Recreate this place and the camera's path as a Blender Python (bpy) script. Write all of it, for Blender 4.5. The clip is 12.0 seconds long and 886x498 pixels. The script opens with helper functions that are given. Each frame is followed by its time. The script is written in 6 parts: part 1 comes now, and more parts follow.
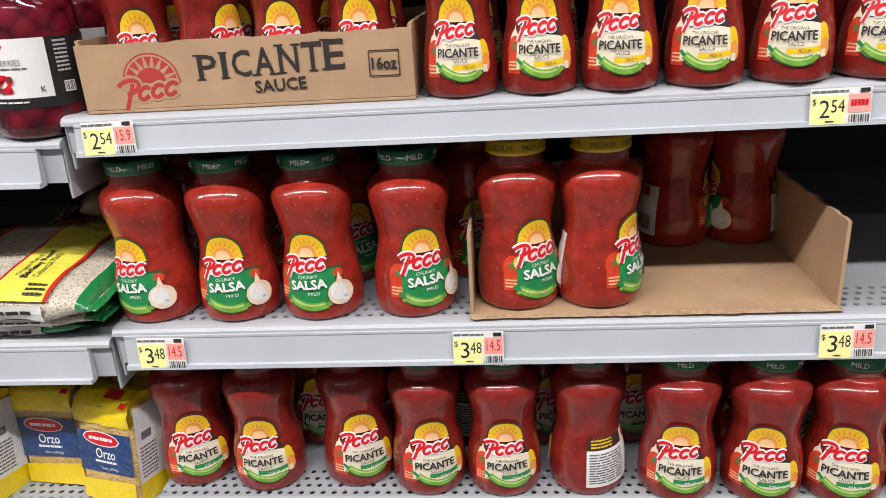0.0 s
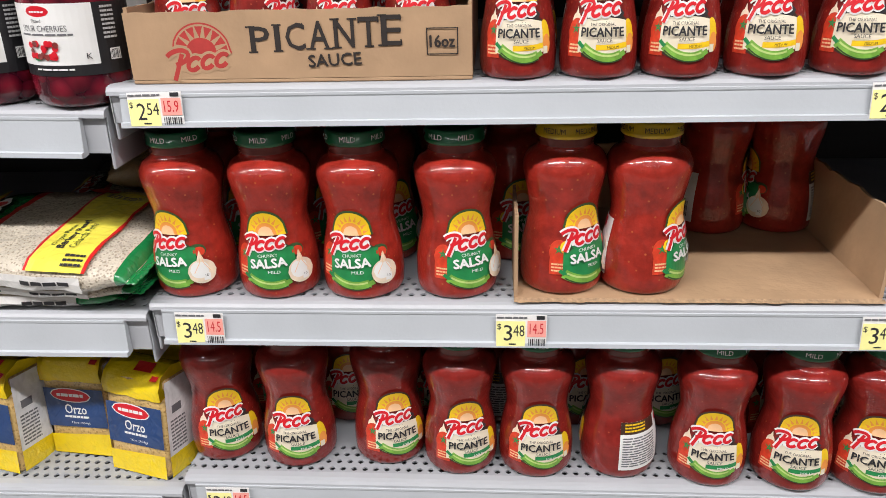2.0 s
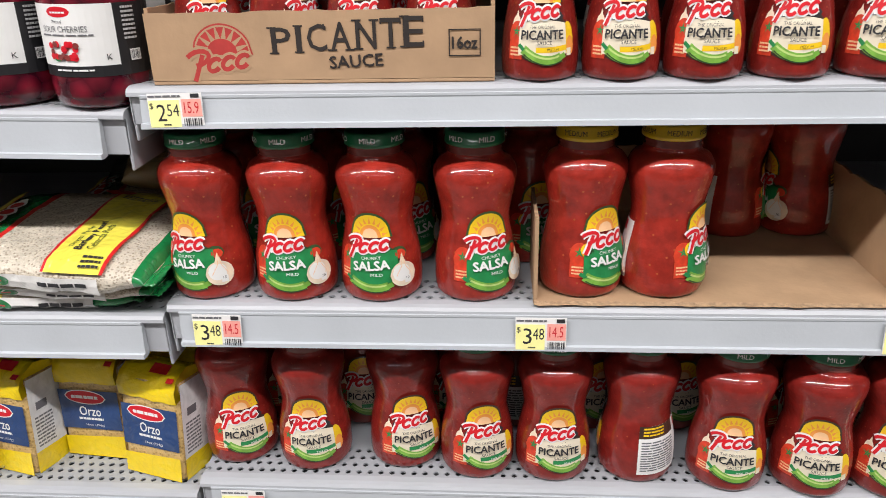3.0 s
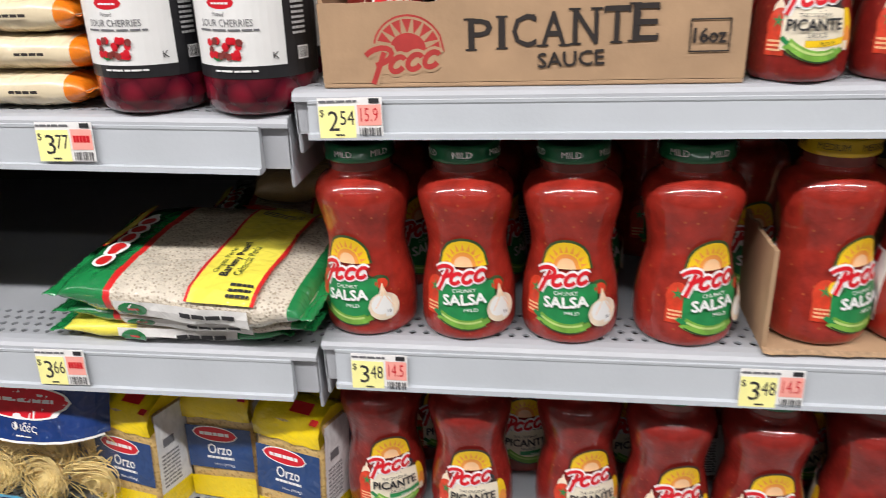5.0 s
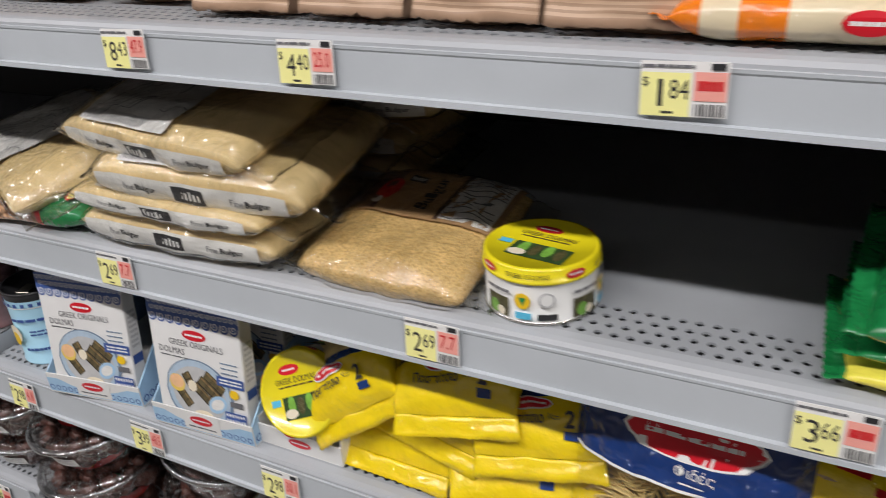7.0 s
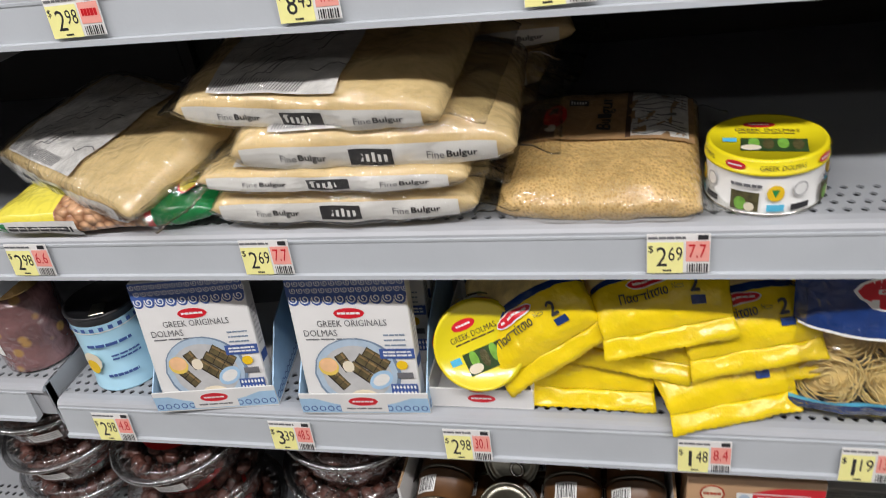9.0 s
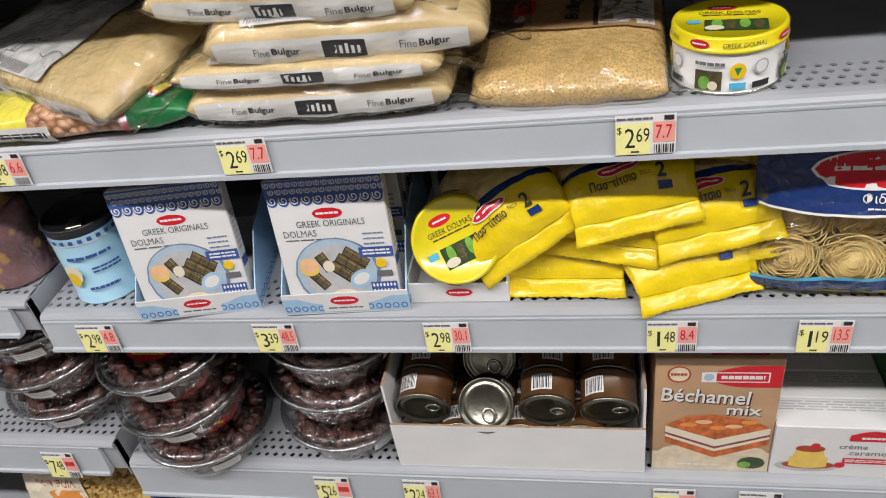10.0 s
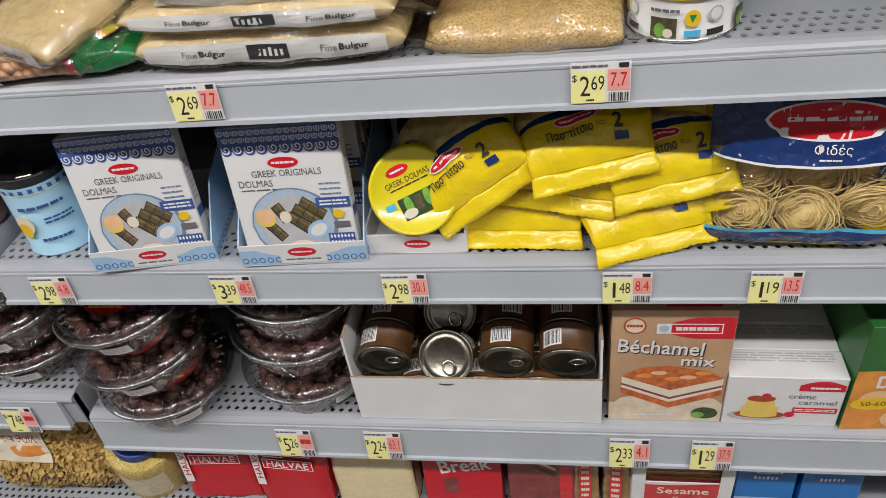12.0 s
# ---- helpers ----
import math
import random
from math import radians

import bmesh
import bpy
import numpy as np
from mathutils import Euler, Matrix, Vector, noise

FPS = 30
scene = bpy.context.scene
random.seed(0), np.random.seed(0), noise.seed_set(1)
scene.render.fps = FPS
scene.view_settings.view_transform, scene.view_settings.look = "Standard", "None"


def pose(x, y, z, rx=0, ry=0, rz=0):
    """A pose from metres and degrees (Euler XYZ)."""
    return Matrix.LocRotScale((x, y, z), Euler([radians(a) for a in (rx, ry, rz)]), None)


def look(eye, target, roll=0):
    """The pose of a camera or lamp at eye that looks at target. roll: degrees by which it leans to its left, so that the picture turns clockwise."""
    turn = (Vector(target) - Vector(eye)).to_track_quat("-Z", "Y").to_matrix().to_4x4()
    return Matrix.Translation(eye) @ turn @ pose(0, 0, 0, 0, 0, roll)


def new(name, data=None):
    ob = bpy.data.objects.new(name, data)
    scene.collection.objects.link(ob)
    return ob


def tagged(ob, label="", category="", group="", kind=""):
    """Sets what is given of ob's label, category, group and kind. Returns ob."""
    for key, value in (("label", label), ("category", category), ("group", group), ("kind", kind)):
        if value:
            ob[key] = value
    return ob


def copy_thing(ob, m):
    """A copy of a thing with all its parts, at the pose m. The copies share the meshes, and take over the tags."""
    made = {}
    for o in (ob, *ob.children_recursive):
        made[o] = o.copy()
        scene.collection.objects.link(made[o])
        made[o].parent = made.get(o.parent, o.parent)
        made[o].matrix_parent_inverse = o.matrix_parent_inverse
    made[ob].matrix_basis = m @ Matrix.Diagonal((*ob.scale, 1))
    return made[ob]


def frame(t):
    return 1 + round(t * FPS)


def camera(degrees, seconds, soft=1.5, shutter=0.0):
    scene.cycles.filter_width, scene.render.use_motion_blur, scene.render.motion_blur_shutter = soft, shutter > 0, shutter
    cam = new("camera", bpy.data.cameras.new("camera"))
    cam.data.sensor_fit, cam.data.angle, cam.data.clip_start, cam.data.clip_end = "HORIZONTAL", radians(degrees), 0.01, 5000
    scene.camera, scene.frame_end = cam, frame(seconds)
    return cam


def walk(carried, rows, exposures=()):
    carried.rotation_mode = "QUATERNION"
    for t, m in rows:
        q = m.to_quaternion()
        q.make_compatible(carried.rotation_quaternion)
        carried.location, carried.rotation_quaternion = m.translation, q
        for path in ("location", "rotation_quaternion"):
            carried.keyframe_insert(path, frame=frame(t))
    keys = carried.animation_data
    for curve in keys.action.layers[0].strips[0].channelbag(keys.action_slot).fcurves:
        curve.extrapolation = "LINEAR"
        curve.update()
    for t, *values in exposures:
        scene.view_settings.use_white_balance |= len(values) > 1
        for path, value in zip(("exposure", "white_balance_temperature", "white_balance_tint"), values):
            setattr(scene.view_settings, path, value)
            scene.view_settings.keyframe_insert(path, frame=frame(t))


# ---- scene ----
cam = camera(61.6, 12.0, 0.6, 0.32)
PATH = [
    (0, (0.051, 0.193, 1.508), (-0.123, 2.053, 0.795), -3.6),
    (0.5, (0.023, 0.197, 1.517), (-0.146, 2.045, 0.773), -3.0),
    (1, (0.006, 0.193, 1.518), (-0.164, 2.034, 0.754), -2.6),
    (1.5, (-0.004, 0.19, 1.52), (-0.158, 2.027, 0.744), -2.1),
    (2, (-0.009, 0.197, 1.517), (-0.143, 2.032, 0.733), -1.6),
    (2.5, (-0.009, 0.202, 1.524), (-0.141, 2.034, 0.733), -1.4),
    (2.7, (-0.014, 0.199, 1.519), (-0.147, 2.037, 0.74), -1.4),
    (4.5, (-0.12, 0.255, 1.512), (-0.336, 2.079, 0.72), -2.0),
    (5, (-0.159, 0.303, 1.502), (-0.449, 2.123, 0.724), -2.5),
    (5.5, (-0.181, 0.373, 1.502), (-0.823, 2.085, 0.692), -7.7),
    (6, (-0.296, 0.409, 1.479), (-1.067, 2.011, 0.562), -7.4),
    (6.5, (-0.501, 0.397, 1.501), (-1.296, 1.973, 0.562), -5.8),
    (7, (-0.65, 0.403, 1.486), (-1.505, 1.969, 0.582), -4.5),
    (7.5, (-0.782, 0.492, 1.499), (-1.665, 2.035, 0.573), -5.9),
    (9.3, (-0.956, 0.28, 1.484), (-1.368, 1.919, 0.414), -9.3),
    (9.5, (-0.952, 0.272, 1.473), (-1.353, 1.899, 0.381), -9.3),
    (10, (-0.956, 0.264, 1.462), (-1.347, 1.833, 0.285), -9.9),
    (10.5, (-0.951, 0.268, 1.454), (-1.322, 1.822, 0.25), -9.5),
    (11, (-0.949, 0.266, 1.449), (-1.305, 1.807, 0.225), -9.1),
    (11.5, (-0.946, 0.264, 1.442), (-1.293, 1.787, 0.193), -8.9),
    (12, (-0.938, 0.26, 1.447), (-1.267, 1.777, 0.187), -8.6),
]
EXPOSURES = [(0, 0.22), (5, 0.15), (6, -0.1), (7.5, -0.38), (9.5, -0.13), (12, -0.33)]
walk(cam, [(t, look(eye, target, roll)) for t, eye, target, roll in PATH], EXPOSURES)

# ---- world and light ----
world = bpy.data.worlds.new("store_world")
scene.world = world
world.use_nodes = True
world.node_tree.nodes["Background"].inputs[0].default_value = (0.8, 0.9, 1.0, 1)
world.node_tree.nodes["Background"].inputs[1].default_value = 0.004
FRONT = 0.85          # plane of the shelf fronts
LAMP_POWER = 71.0


def strip_lamp(x, y, z, length, power):
    data = bpy.data.lights.new("tube_light", "AREA")
    data.shape, data.size, data.size_y = "RECTANGLE", length, 0.12
    data.energy, data.color = power, (1.0, 0.965, 0.965)
    ob = new("tube_light", data)
    ob.matrix_world = pose(x, y, z)
    return ob


# ---- materials ----
def mat(name, color, rough=0.5, metal=0.0, vary=0.12, scale=30.0, bump=0.0, bscale=200.0, coat=0.0, spots=None, sscale=120.0, samount=0.35):
    """Principled surface with two scales of colour variation, optional spots and fine relief."""
    m = bpy.data.materials.new(name)
    m.use_nodes = True
    nt = m.node_tree
    b = nt.nodes["Principled BSDF"]
    b.inputs["Roughness"].default_value = rough
    b.inputs["Metallic"].default_value = metal
    b.inputs["Coat Weight"].default_value = min(1.0, coat * 1.7)
    b.inputs["Coat Roughness"].default_value = 0.035
    if coat > 0.85:
        b.inputs["Specular IOR Level"].default_value = 0.15
    tc = nt.nodes.new("ShaderNodeTexCoord")
    n1 = nt.nodes.new("ShaderNodeTexNoise")
    n1.inputs["Scale"].default_value = scale
    n1.inputs["Detail"].default_value = 5
    nt.links.new(tc.outputs["Object"], n1.inputs["Vector"])
    ramp = nt.nodes.new("ShaderNodeValToRGB")
    lo = [max(0.0, c * (1 - vary)) for c in color]
    hi = [min(1.0, c * (1 + vary)) for c in color]
    ramp.color_ramp.elements[0].position, ramp.color_ramp.elements[1].position = 0.3, 0.7
    ramp.color_ramp.elements[0].color = (*lo, 1)
    ramp.color_ramp.elements[1].color = (*hi, 1)
    nt.links.new(n1.outputs["Fac"], ramp.inputs["Fac"])
    out = ramp.outputs["Color"]
    if spots:
        v = nt.nodes.new("ShaderNodeTexVoronoi")
        v.inputs["Scale"].default_value = sscale
        nt.links.new(tc.outputs["Object"], v.inputs["Vector"])
        r2 = nt.nodes.new("ShaderNodeValToRGB")
        r2.color_ramp.elements[0].position, r2.color_ramp.elements[1].position = samount * 0.6, samount
        r2.color_ramp.elements[0].color, r2.color_ramp.elements[1].color = (1, 1, 1, 1), (0, 0, 0, 1)
        nt.links.new(v.outputs["Distance"], r2.inputs["Fac"])
        mix = nt.nodes.new("ShaderNodeMix")
        mix.data_type = "RGBA"
        mix.inputs[7].default_value = (*spots, 1)
        nt.links.new(r2.outputs["Color"], mix.inputs[0])
        nt.links.new(out, mix.inputs[6])
        out = mix.outputs[2]
    nt.links.new(out, b.inputs["Base Color"])
    if bump:
        n2 = nt.nodes.new("ShaderNodeTexNoise")
        n2.inputs["Scale"].default_value = bscale
        n2.inputs["Detail"].default_value = 3
        nt.links.new(tc.outputs["Object"], n2.inputs["Vector"])
        bp = nt.nodes.new("ShaderNodeBump")
        bp.inputs["Strength"].default_value = bump
        bp.inputs["Distance"].default_value = 0.004
        nt.links.new(n2.outputs["Fac"], bp.inputs["Height"])
        nt.links.new(bp.outputs["Normal"], b.inputs["Normal"])
        if 0 < coat < 0.85:
            wr = nt.nodes.new("ShaderNodeTexNoise")
            wr.inputs["Scale"].default_value = 48.0
            wr.inputs["Detail"].default_value = 0.6
            wr.inputs["Distortion"].default_value = 2.2
            nt.links.new(tc.outputs["Object"], wr.inputs["Vector"])
            bw = nt.nodes.new("ShaderNodeBump")
            bw.inputs["Strength"].default_value = 1.0
            bw.inputs["Distance"].default_value = 0.0075
            nt.links.new(wr.outputs["Fac"], bw.inputs["Height"])
            nt.links.new(bw.outputs["Normal"], b.inputs["Coat Normal"])
    return m


def clear(name, tint, gloss_rough=0.05, strength=0.9, bump=0.0, bscale=60.0):
    """Thin clear plastic: see-through, with gloss by Fresnel."""
    m = bpy.data.materials.new(name)
    m.use_nodes = True
    nt = m.node_tree
    nt.nodes.remove(nt.nodes["Principled BSDF"])
    t = nt.nodes.new("ShaderNodeBsdfTransparent")
    t.inputs["Color"].default_value = (*tint, 1)
    g = nt.nodes.new("ShaderNodeBsdfGlossy")
    g.inputs["Roughness"].default_value = gloss_rough
    f = nt.nodes.new("ShaderNodeLayerWeight")
    f.inputs["Blend"].default_value = 0.5
    pw = nt.nodes.new("ShaderNodeMath")
    pw.operation = "POWER"
    pw.inputs[1].default_value = 4.0
    k = nt.nodes.new("ShaderNodeMath")
    k.operation = "MULTIPLY_ADD"
    k.inputs[1].default_value = 0.6 * strength
    k.inputs[2].default_value = 0.05 * strength
    mx = nt.nodes.new("ShaderNodeMixShader")
    nt.links.new(f.outputs["Facing"], pw.inputs[0])
    nt.links.new(pw.outputs[0], k.inputs[0])
    nt.links.new(k.outputs[0], mx.inputs[0])
    nt.links.new(t.outputs[0], mx.inputs[1])
    nt.links.new(g.outputs[0], mx.inputs[2])
    if bump:
        tc = nt.nodes.new("ShaderNodeTexCoord")
        n2 = nt.nodes.new("ShaderNodeTexNoise")
        n2.inputs["Scale"].default_value = bscale
        nt.links.new(tc.outputs["Object"], n2.inputs["Vector"])
        bp = nt.nodes.new("ShaderNodeBump")
        bp.inputs["Strength"].default_value = bump
        bp.inputs["Distance"].default_value = 0.01
        nt.links.new(n2.outputs["Fac"], bp.inputs["Height"])
        nt.links.new(bp.outputs["Normal"], g.inputs["Normal"])
    nt.links.new(mx.outputs[0], nt.nodes["Material Output"].inputs["Surface"])
    return m


def lumpy(name, color, dark, scale, rough, coat, bump):
    """Round pieces pressed against a clear wall, dark in the gaps between them."""
    m = mat(name, color, rough, 0, 0.2, 60, 0, 0, coat)
    nt = m.node_tree
    b = nt.nodes["Principled BSDF"]
    old = b.inputs["Base Color"].links[0].from_socket
    tc = nt.nodes.new("ShaderNodeTexCoord")
    v = nt.nodes.new("ShaderNodeTexVoronoi")
    v.inputs["Scale"].default_value = scale
    nt.links.new(tc.outputs["Object"], v.inputs["Vector"])
    r = nt.nodes.new("ShaderNodeValToRGB")
    r.color_ramp.elements[0].position, r.color_ramp.elements[1].position = 0.30, 0.75
    r.color_ramp.elements[0].color, r.color_ramp.elements[1].color = (0, 0, 0, 1), (1, 1, 1, 1)
    nt.links.new(v.outputs["Distance"], r.inputs["Fac"])
    mix = nt.nodes.new("ShaderNodeMix")
    mix.data_type = "RGBA"
    mix.inputs[7].default_value = (*dark, 1)
    nt.links.new(r.outputs["Color"], mix.inputs[0])
    nt.links.new(old, mix.inputs[6])
    nt.links.new(mix.outputs[2], b.inputs["Base Color"])
    bp = nt.nodes.new("ShaderNodeBump")
    bp.invert = True
    bp.inputs["Strength"].default_value = bump
    bp.inputs["Distance"].default_value = 0.006
    nt.links.new(v.outputs["Distance"], bp.inputs["Height"])
    nt.links.new(bp.outputs["Normal"], b.inputs["Normal"])
    return m


STEEL = mat("shelf_grey_paint", (0.40, 0.415, 0.44), 0.38, 0.0, 0.05, 14, 0.05, 500)
# Same grey as STEEL, toned down so the deck's weaker light is in the colour.
DECK = mat("shelf_deck_shaded", (0.33, 0.345, 0.365), 0.42, 0.0, 0.06, 14, 0.05, 500)
CHANNEL = mat("price_channel_plastic", (0.48, 0.51, 0.54), 0.27, 0.0, 0.05, 9, 0.03, 300)
# Back panel colour darkened to hold the deep shade behind the goods.
BACK = mat("back_panel_shaded", (0.022, 0.022, 0.024), 0.6, 0, 0.15, 8)
# Grey shelf steel coloured near black: the shade under each shelf is painted in.
UNDER = mat("shelf_underside_shaded", (0.06, 0.062, 0.065), 0.55, 0, 0.1, 8)
FLOORM = mat("vinyl_floor", (0.25, 0.245, 0.23), 0.3, 0, 0.08, 3, 0.03, 60)
WALLM = mat("ceiling_paint", (0.35, 0.35, 0.35), 0.8, 0, 0.05, 2)
OPPOSITE = mat("opposite_goods", (0.15, 0.13, 0.12), 0.6, 0, 0.3, 4)
WHITE = mat("white_print", (0.80, 0.80, 0.78), 0.42, 0, 0.03, 40)
PAPER = mat("tag_paper", (0.82, 0.81, 0.79), 0.5, 0, 0.03, 60)
YELLOWTAG = mat("tag_yellow", (0.93, 0.89, 0.36), 0.5, 0, 0.04, 60)
REDTAG = mat("tag_red", (0.88, 0.38, 0.32), 0.5, 0, 0.05, 60)
INK = mat("black_ink", (0.025, 0.025, 0.028), 0.45, 0, 0.1, 60)
GREYINK = mat("grey_ink", (0.14, 0.14, 0.15), 0.5, 0, 0.1, 60)
LIGHTGREY = mat("light_grey_ink", (0.50, 0.50, 0.50), 0.5, 0, 0.1, 60)
SAUCE = mat("red_salsa", (0.305, 0.023, 0.014), 0.36, 0, 0.30, 70, 0.25, 190, 0.9, (0.40, 0.09, 0.03), 110, 0.14)
SAUCE_DARK = mat("dark_red_picante", (0.215, 0.016, 0.012), 0.34, 0, 0.30, 70, 0.22, 190, 0.9, (0.32, 0.06, 0.026), 115, 0.13)
GLASSRIM = mat("glass_neck", (0.20, 0.05, 0.04), 0.08, 0, 0.2, 60, 0, 0, 1.0)
GREENCAP = mat("green_cap", (0.010, 0.145, 0.055), 0.28, 0, 0.08, 60, 0, 0, 0.4)
YELLOWCAP = mat("yellow_cap", (0.72, 0.47, 0.012), 0.28, 0, 0.06, 60, 0, 0, 0.4)
SUN = mat("sun_yellow", (0.85, 0.55, 0.015), 0.35, 0, 0.05, 60)
ORANGE = mat("sun_orange", (0.80, 0.30, 0.06), 0.35, 0, 0.1, 60)
PEACH = mat("sun_peach", (0.86, 0.52, 0.28), 0.35, 0, 0.1, 60)
SCRIPT = mat("script_red", (0.60, 0.012, 0.020), 0.35, 0, 0.05, 60)
LEAF = mat("label_green", (0.018, 0.24, 0.07), 0.35, 0, 0.15, 80)
LIMEPALE = mat("label_pepper_shine", (0.50, 0.66, 0.22), 0.35, 0, 0.1, 120)
LIME = mat("label_pepper_green", (0.19, 0.42, 0.06), 0.35, 0, 0.25, 120)
DARKGREEN = mat("label_dark_green", (0.035, 0.07, 0.022), 0.35, 0, 0.3, 120)
TOMATO = mat("label_tomato", (0.62, 0.05, 0.02), 0.35, 0, 0.25, 150)
ONION = mat("label_onion", (0.80, 0.66, 0.50), 0.35, 0, 0.1, 90)
CREAM = mat("label_cream", (0.80, 0.72, 0.56), 0.4, 0, 0.04, 60)
KRAFT = mat("corrugated_kraft", (0.42, 0.27, 0.155), 0.75, 0, 0.10, 25, 0.15, 120)
KRAFTEDGE = mat("corrugated_edge", (0.36, 0.235, 0.135), 0.85, 0, 0.3, 220, 0.4, 300)
BROWNINK = mat("carton_black_ink", (0.022, 0.016, 0.014), 0.7, 0, 0.15, 90)
REDINK = mat("carton_red_ink", (0.42, 0.035, 0.03), 0.7, 0, 0.12, 90)
CHERRY = lumpy("cherry_jar_contents", (0.17, 0.009, 0.021), (0.035, 0.002, 0.008), 52, 0.16, 1.0, 0.7)
BLACKLABEL = mat("black_label", (0.018, 0.018, 0.02), 0.35, 0, 0.1, 60)
BULGUR = mat("fine_bulgur", (0.74, 0.56, 0.28), 0.34, 0, 0.12, 40, 0.3, 900, 0.5, (0.60, 0.43, 0.19), 520, 0.30)
COARSE = mat("coarse_bulgur", (0.72, 0.50, 0.21), 0.3, 0, 0.2, 60, 0.5, 420, 0.5, (0.56, 0.35, 0.12), 330, 0.5)
BARLEY = mat("pearl_barley", (0.62, 0.555, 0.45), 0.36, 0, 0.12, 60, 0.6, 330, 0.35, (0.36, 0.30, 0.22), 300, 0.42)
CHICKPEA = lumpy("split_peas", (0.74, 0.44, 0.25), (0.30, 0.13, 0.06), 105, 0.34, 0.4, 0.9)
BAGGREEN = mat("bag_green_film", (0.012, 0.20, 0.055), 0.22, 0, 0.12, 40, 0.35, 90, 0.4)
BAGYELLOW = mat("bag_yellow_print", (0.82, 0.72, 0.09), 0.28, 0, 0.06, 40, 0.2, 90, 0.3)
BAGRED = mat("bag_red_print", (0.62, 0.02, 0.02), 0.28, 0, 0.1, 40, 0.15, 90, 0.3)
BAGBROWN = mat("bag_kraft_print", (0.36, 0.22, 0.105), 0.35, 0, 0.1, 40, 0.25, 90, 0.3)
BAGGREY = mat("bag_grey_engraving", (0.66, 0.65, 0.63), 0.3, 0, 0.14, 70, 0.25, 90, 0.3)
DARKBROWN = mat("dark_brown_print", (0.055, 0.028, 0.018), 0.35, 0, 0.2, 60)
BAGWHITE = mat("bag_white_band", (0.78, 0.77, 0.74), 0.28, 0, 0.04, 60, 0.15, 120, 0.3)
FILM = clear("clear_film", (0.99, 0.99, 0.98), 0.09, 1.7, 1.0, 55)
TINYELLOW = mat("tin_yellow", (0.83, 0.70, 0.015), 0.25, 0, 0.04, 40, 0, 0, 0.4)
TINMETAL = mat("tin_metal", (0.62, 0.60, 0.55), 0.25, 1.0, 0.1, 60, 0.1, 200)
TINDARK = mat("tin_metal_gold", (0.27, 0.26, 0.21), 0.3, 1.0, 0.15, 60, 0.1, 200)
TINBROWN = mat("tin_brown_label", (0.095, 0.042, 0.014), 0.35, 0, 0.25, 40)
DOLMA = mat("vine_leaf_roll", (0.085, 0.075, 0.028), 0.45, 0, 0.4, 150, 0.4, 300)
DOLMABROWN = mat("rolled_leaf_print", (0.115, 0.090, 0.040), 0.45, 0, 0.4, 150)
TOMATOBROWN = mat("rolled_leaf_shine", (0.26, 0.17, 0.075), 0.45, 0, 0.3, 150)
PLATE = mat("plate_blue_grey", (0.42, 0.53, 0.64), 0.4, 0, 0.1, 60)
PLATEDARK = mat("plate_rim_blue", (0.18, 0.25, 0.35), 0.4, 0, 0.1, 60)
BLUEPAT = mat("blue_scroll_print", (0.045, 0.095, 0.31), 0.42, 0, 0.1, 90)
PALEBLUE = mat("pale_blue_board", (0.36, 0.55, 0.74), 0.45, 0, 0.06, 60)
SKYCAN = mat("sky_blue_can", (0.40, 0.66, 0.80), 0.32, 0, 0.05, 30, 0, 0, 0.3)
NAVY = mat("navy_film", (0.008, 0.035, 0.16), 0.22, 0, 0.2, 30, 0.2, 60, 0.4)
ORZOBLUE = mat("orzo_blue_label", (0.014, 0.050, 0.165), 0.28, 0, 0.15, 40, 0.12, 60, 0.3)
PACKYELLOW = mat("pasta_yellow_film", (0.86, 0.63, 0.006), 0.26, 0, 0.07, 30, 0.5, 75, 0.35)
ORZO = mat("orzo_grain", (0.62, 0.42, 0.16), 0.33, 0, 0.15, 60, 0.5, 300, 0.4, (0.42, 0.26, 0.08), 260, 0.45)
VERMI = mat("vermicelli", (0.88, 0.65, 0.27), 0.4, 0, 0.2, 90, 0.3, 500)
NOODLEPIECE = mat("wavy_noodle", (0.62, 0.41, 0.13), 0.4, 0, 0.2, 90, 0.2, 300, 0.3)
BADGE = mat("badge_red", (0.62, 0.012, 0.025), 0.3, 0, 0.06, 60)
AQUA = mat("aqua_band", (0.10, 0.48, 0.70), 0.3, 0, 0.08, 60)
NOODLE = mat("cream_noodle_wrap", (0.74, 0.63, 0.43), 0.26, 0, 0.05, 40, 0.15, 60, 0.4)
NOODLEORANGE = mat("orange_wrap", (0.82, 0.21, 0.010), 0.24, 0, 0.1, 40, 0.4, 80, 0.45)
KRAFTBAG = mat("brown_paper_bag", (0.40, 0.255, 0.165), 0.5, 0, 0.10, 30, 0.3, 45, 0.1)
KRAFTLIGHT = mat("brown_paper_stripe", (0.55, 0.38, 0.26), 0.5, 0, 0.06, 60)
AGRINK = mat("bag_brown_ink", (0.075, 0.028, 0.022), 0.5, 0, 0.1, 60)
DATE = mat("dates", (0.095, 0.036, 0.026), 0.42, 0, 0.5, 60, 0.5, 220, 0.2)
TUBCLEAR = clear("clear_tub_plastic", (0.93, 0.93, 0.93), 0.13, 2.4, 0.5, 40)
TUBRIM = clear("tub_rim_plastic", (0.84, 0.83, 0.83), 0.20, 6.5, 0.3, 60)
CARTONWHITE = mat("white_carton", (0.76, 0.755, 0.74), 0.5, 0, 0.04, 15, 0.06, 80)
BECH = mat("bechamel_tan", (0.54, 0.33, 0.18), 0.33, 0, 0.18, 12, 0, 0, 0.2)
BECHPALE = mat("plate_of_cream", (0.74, 0.62, 0.45), 0.35, 0, 0.15, 60)
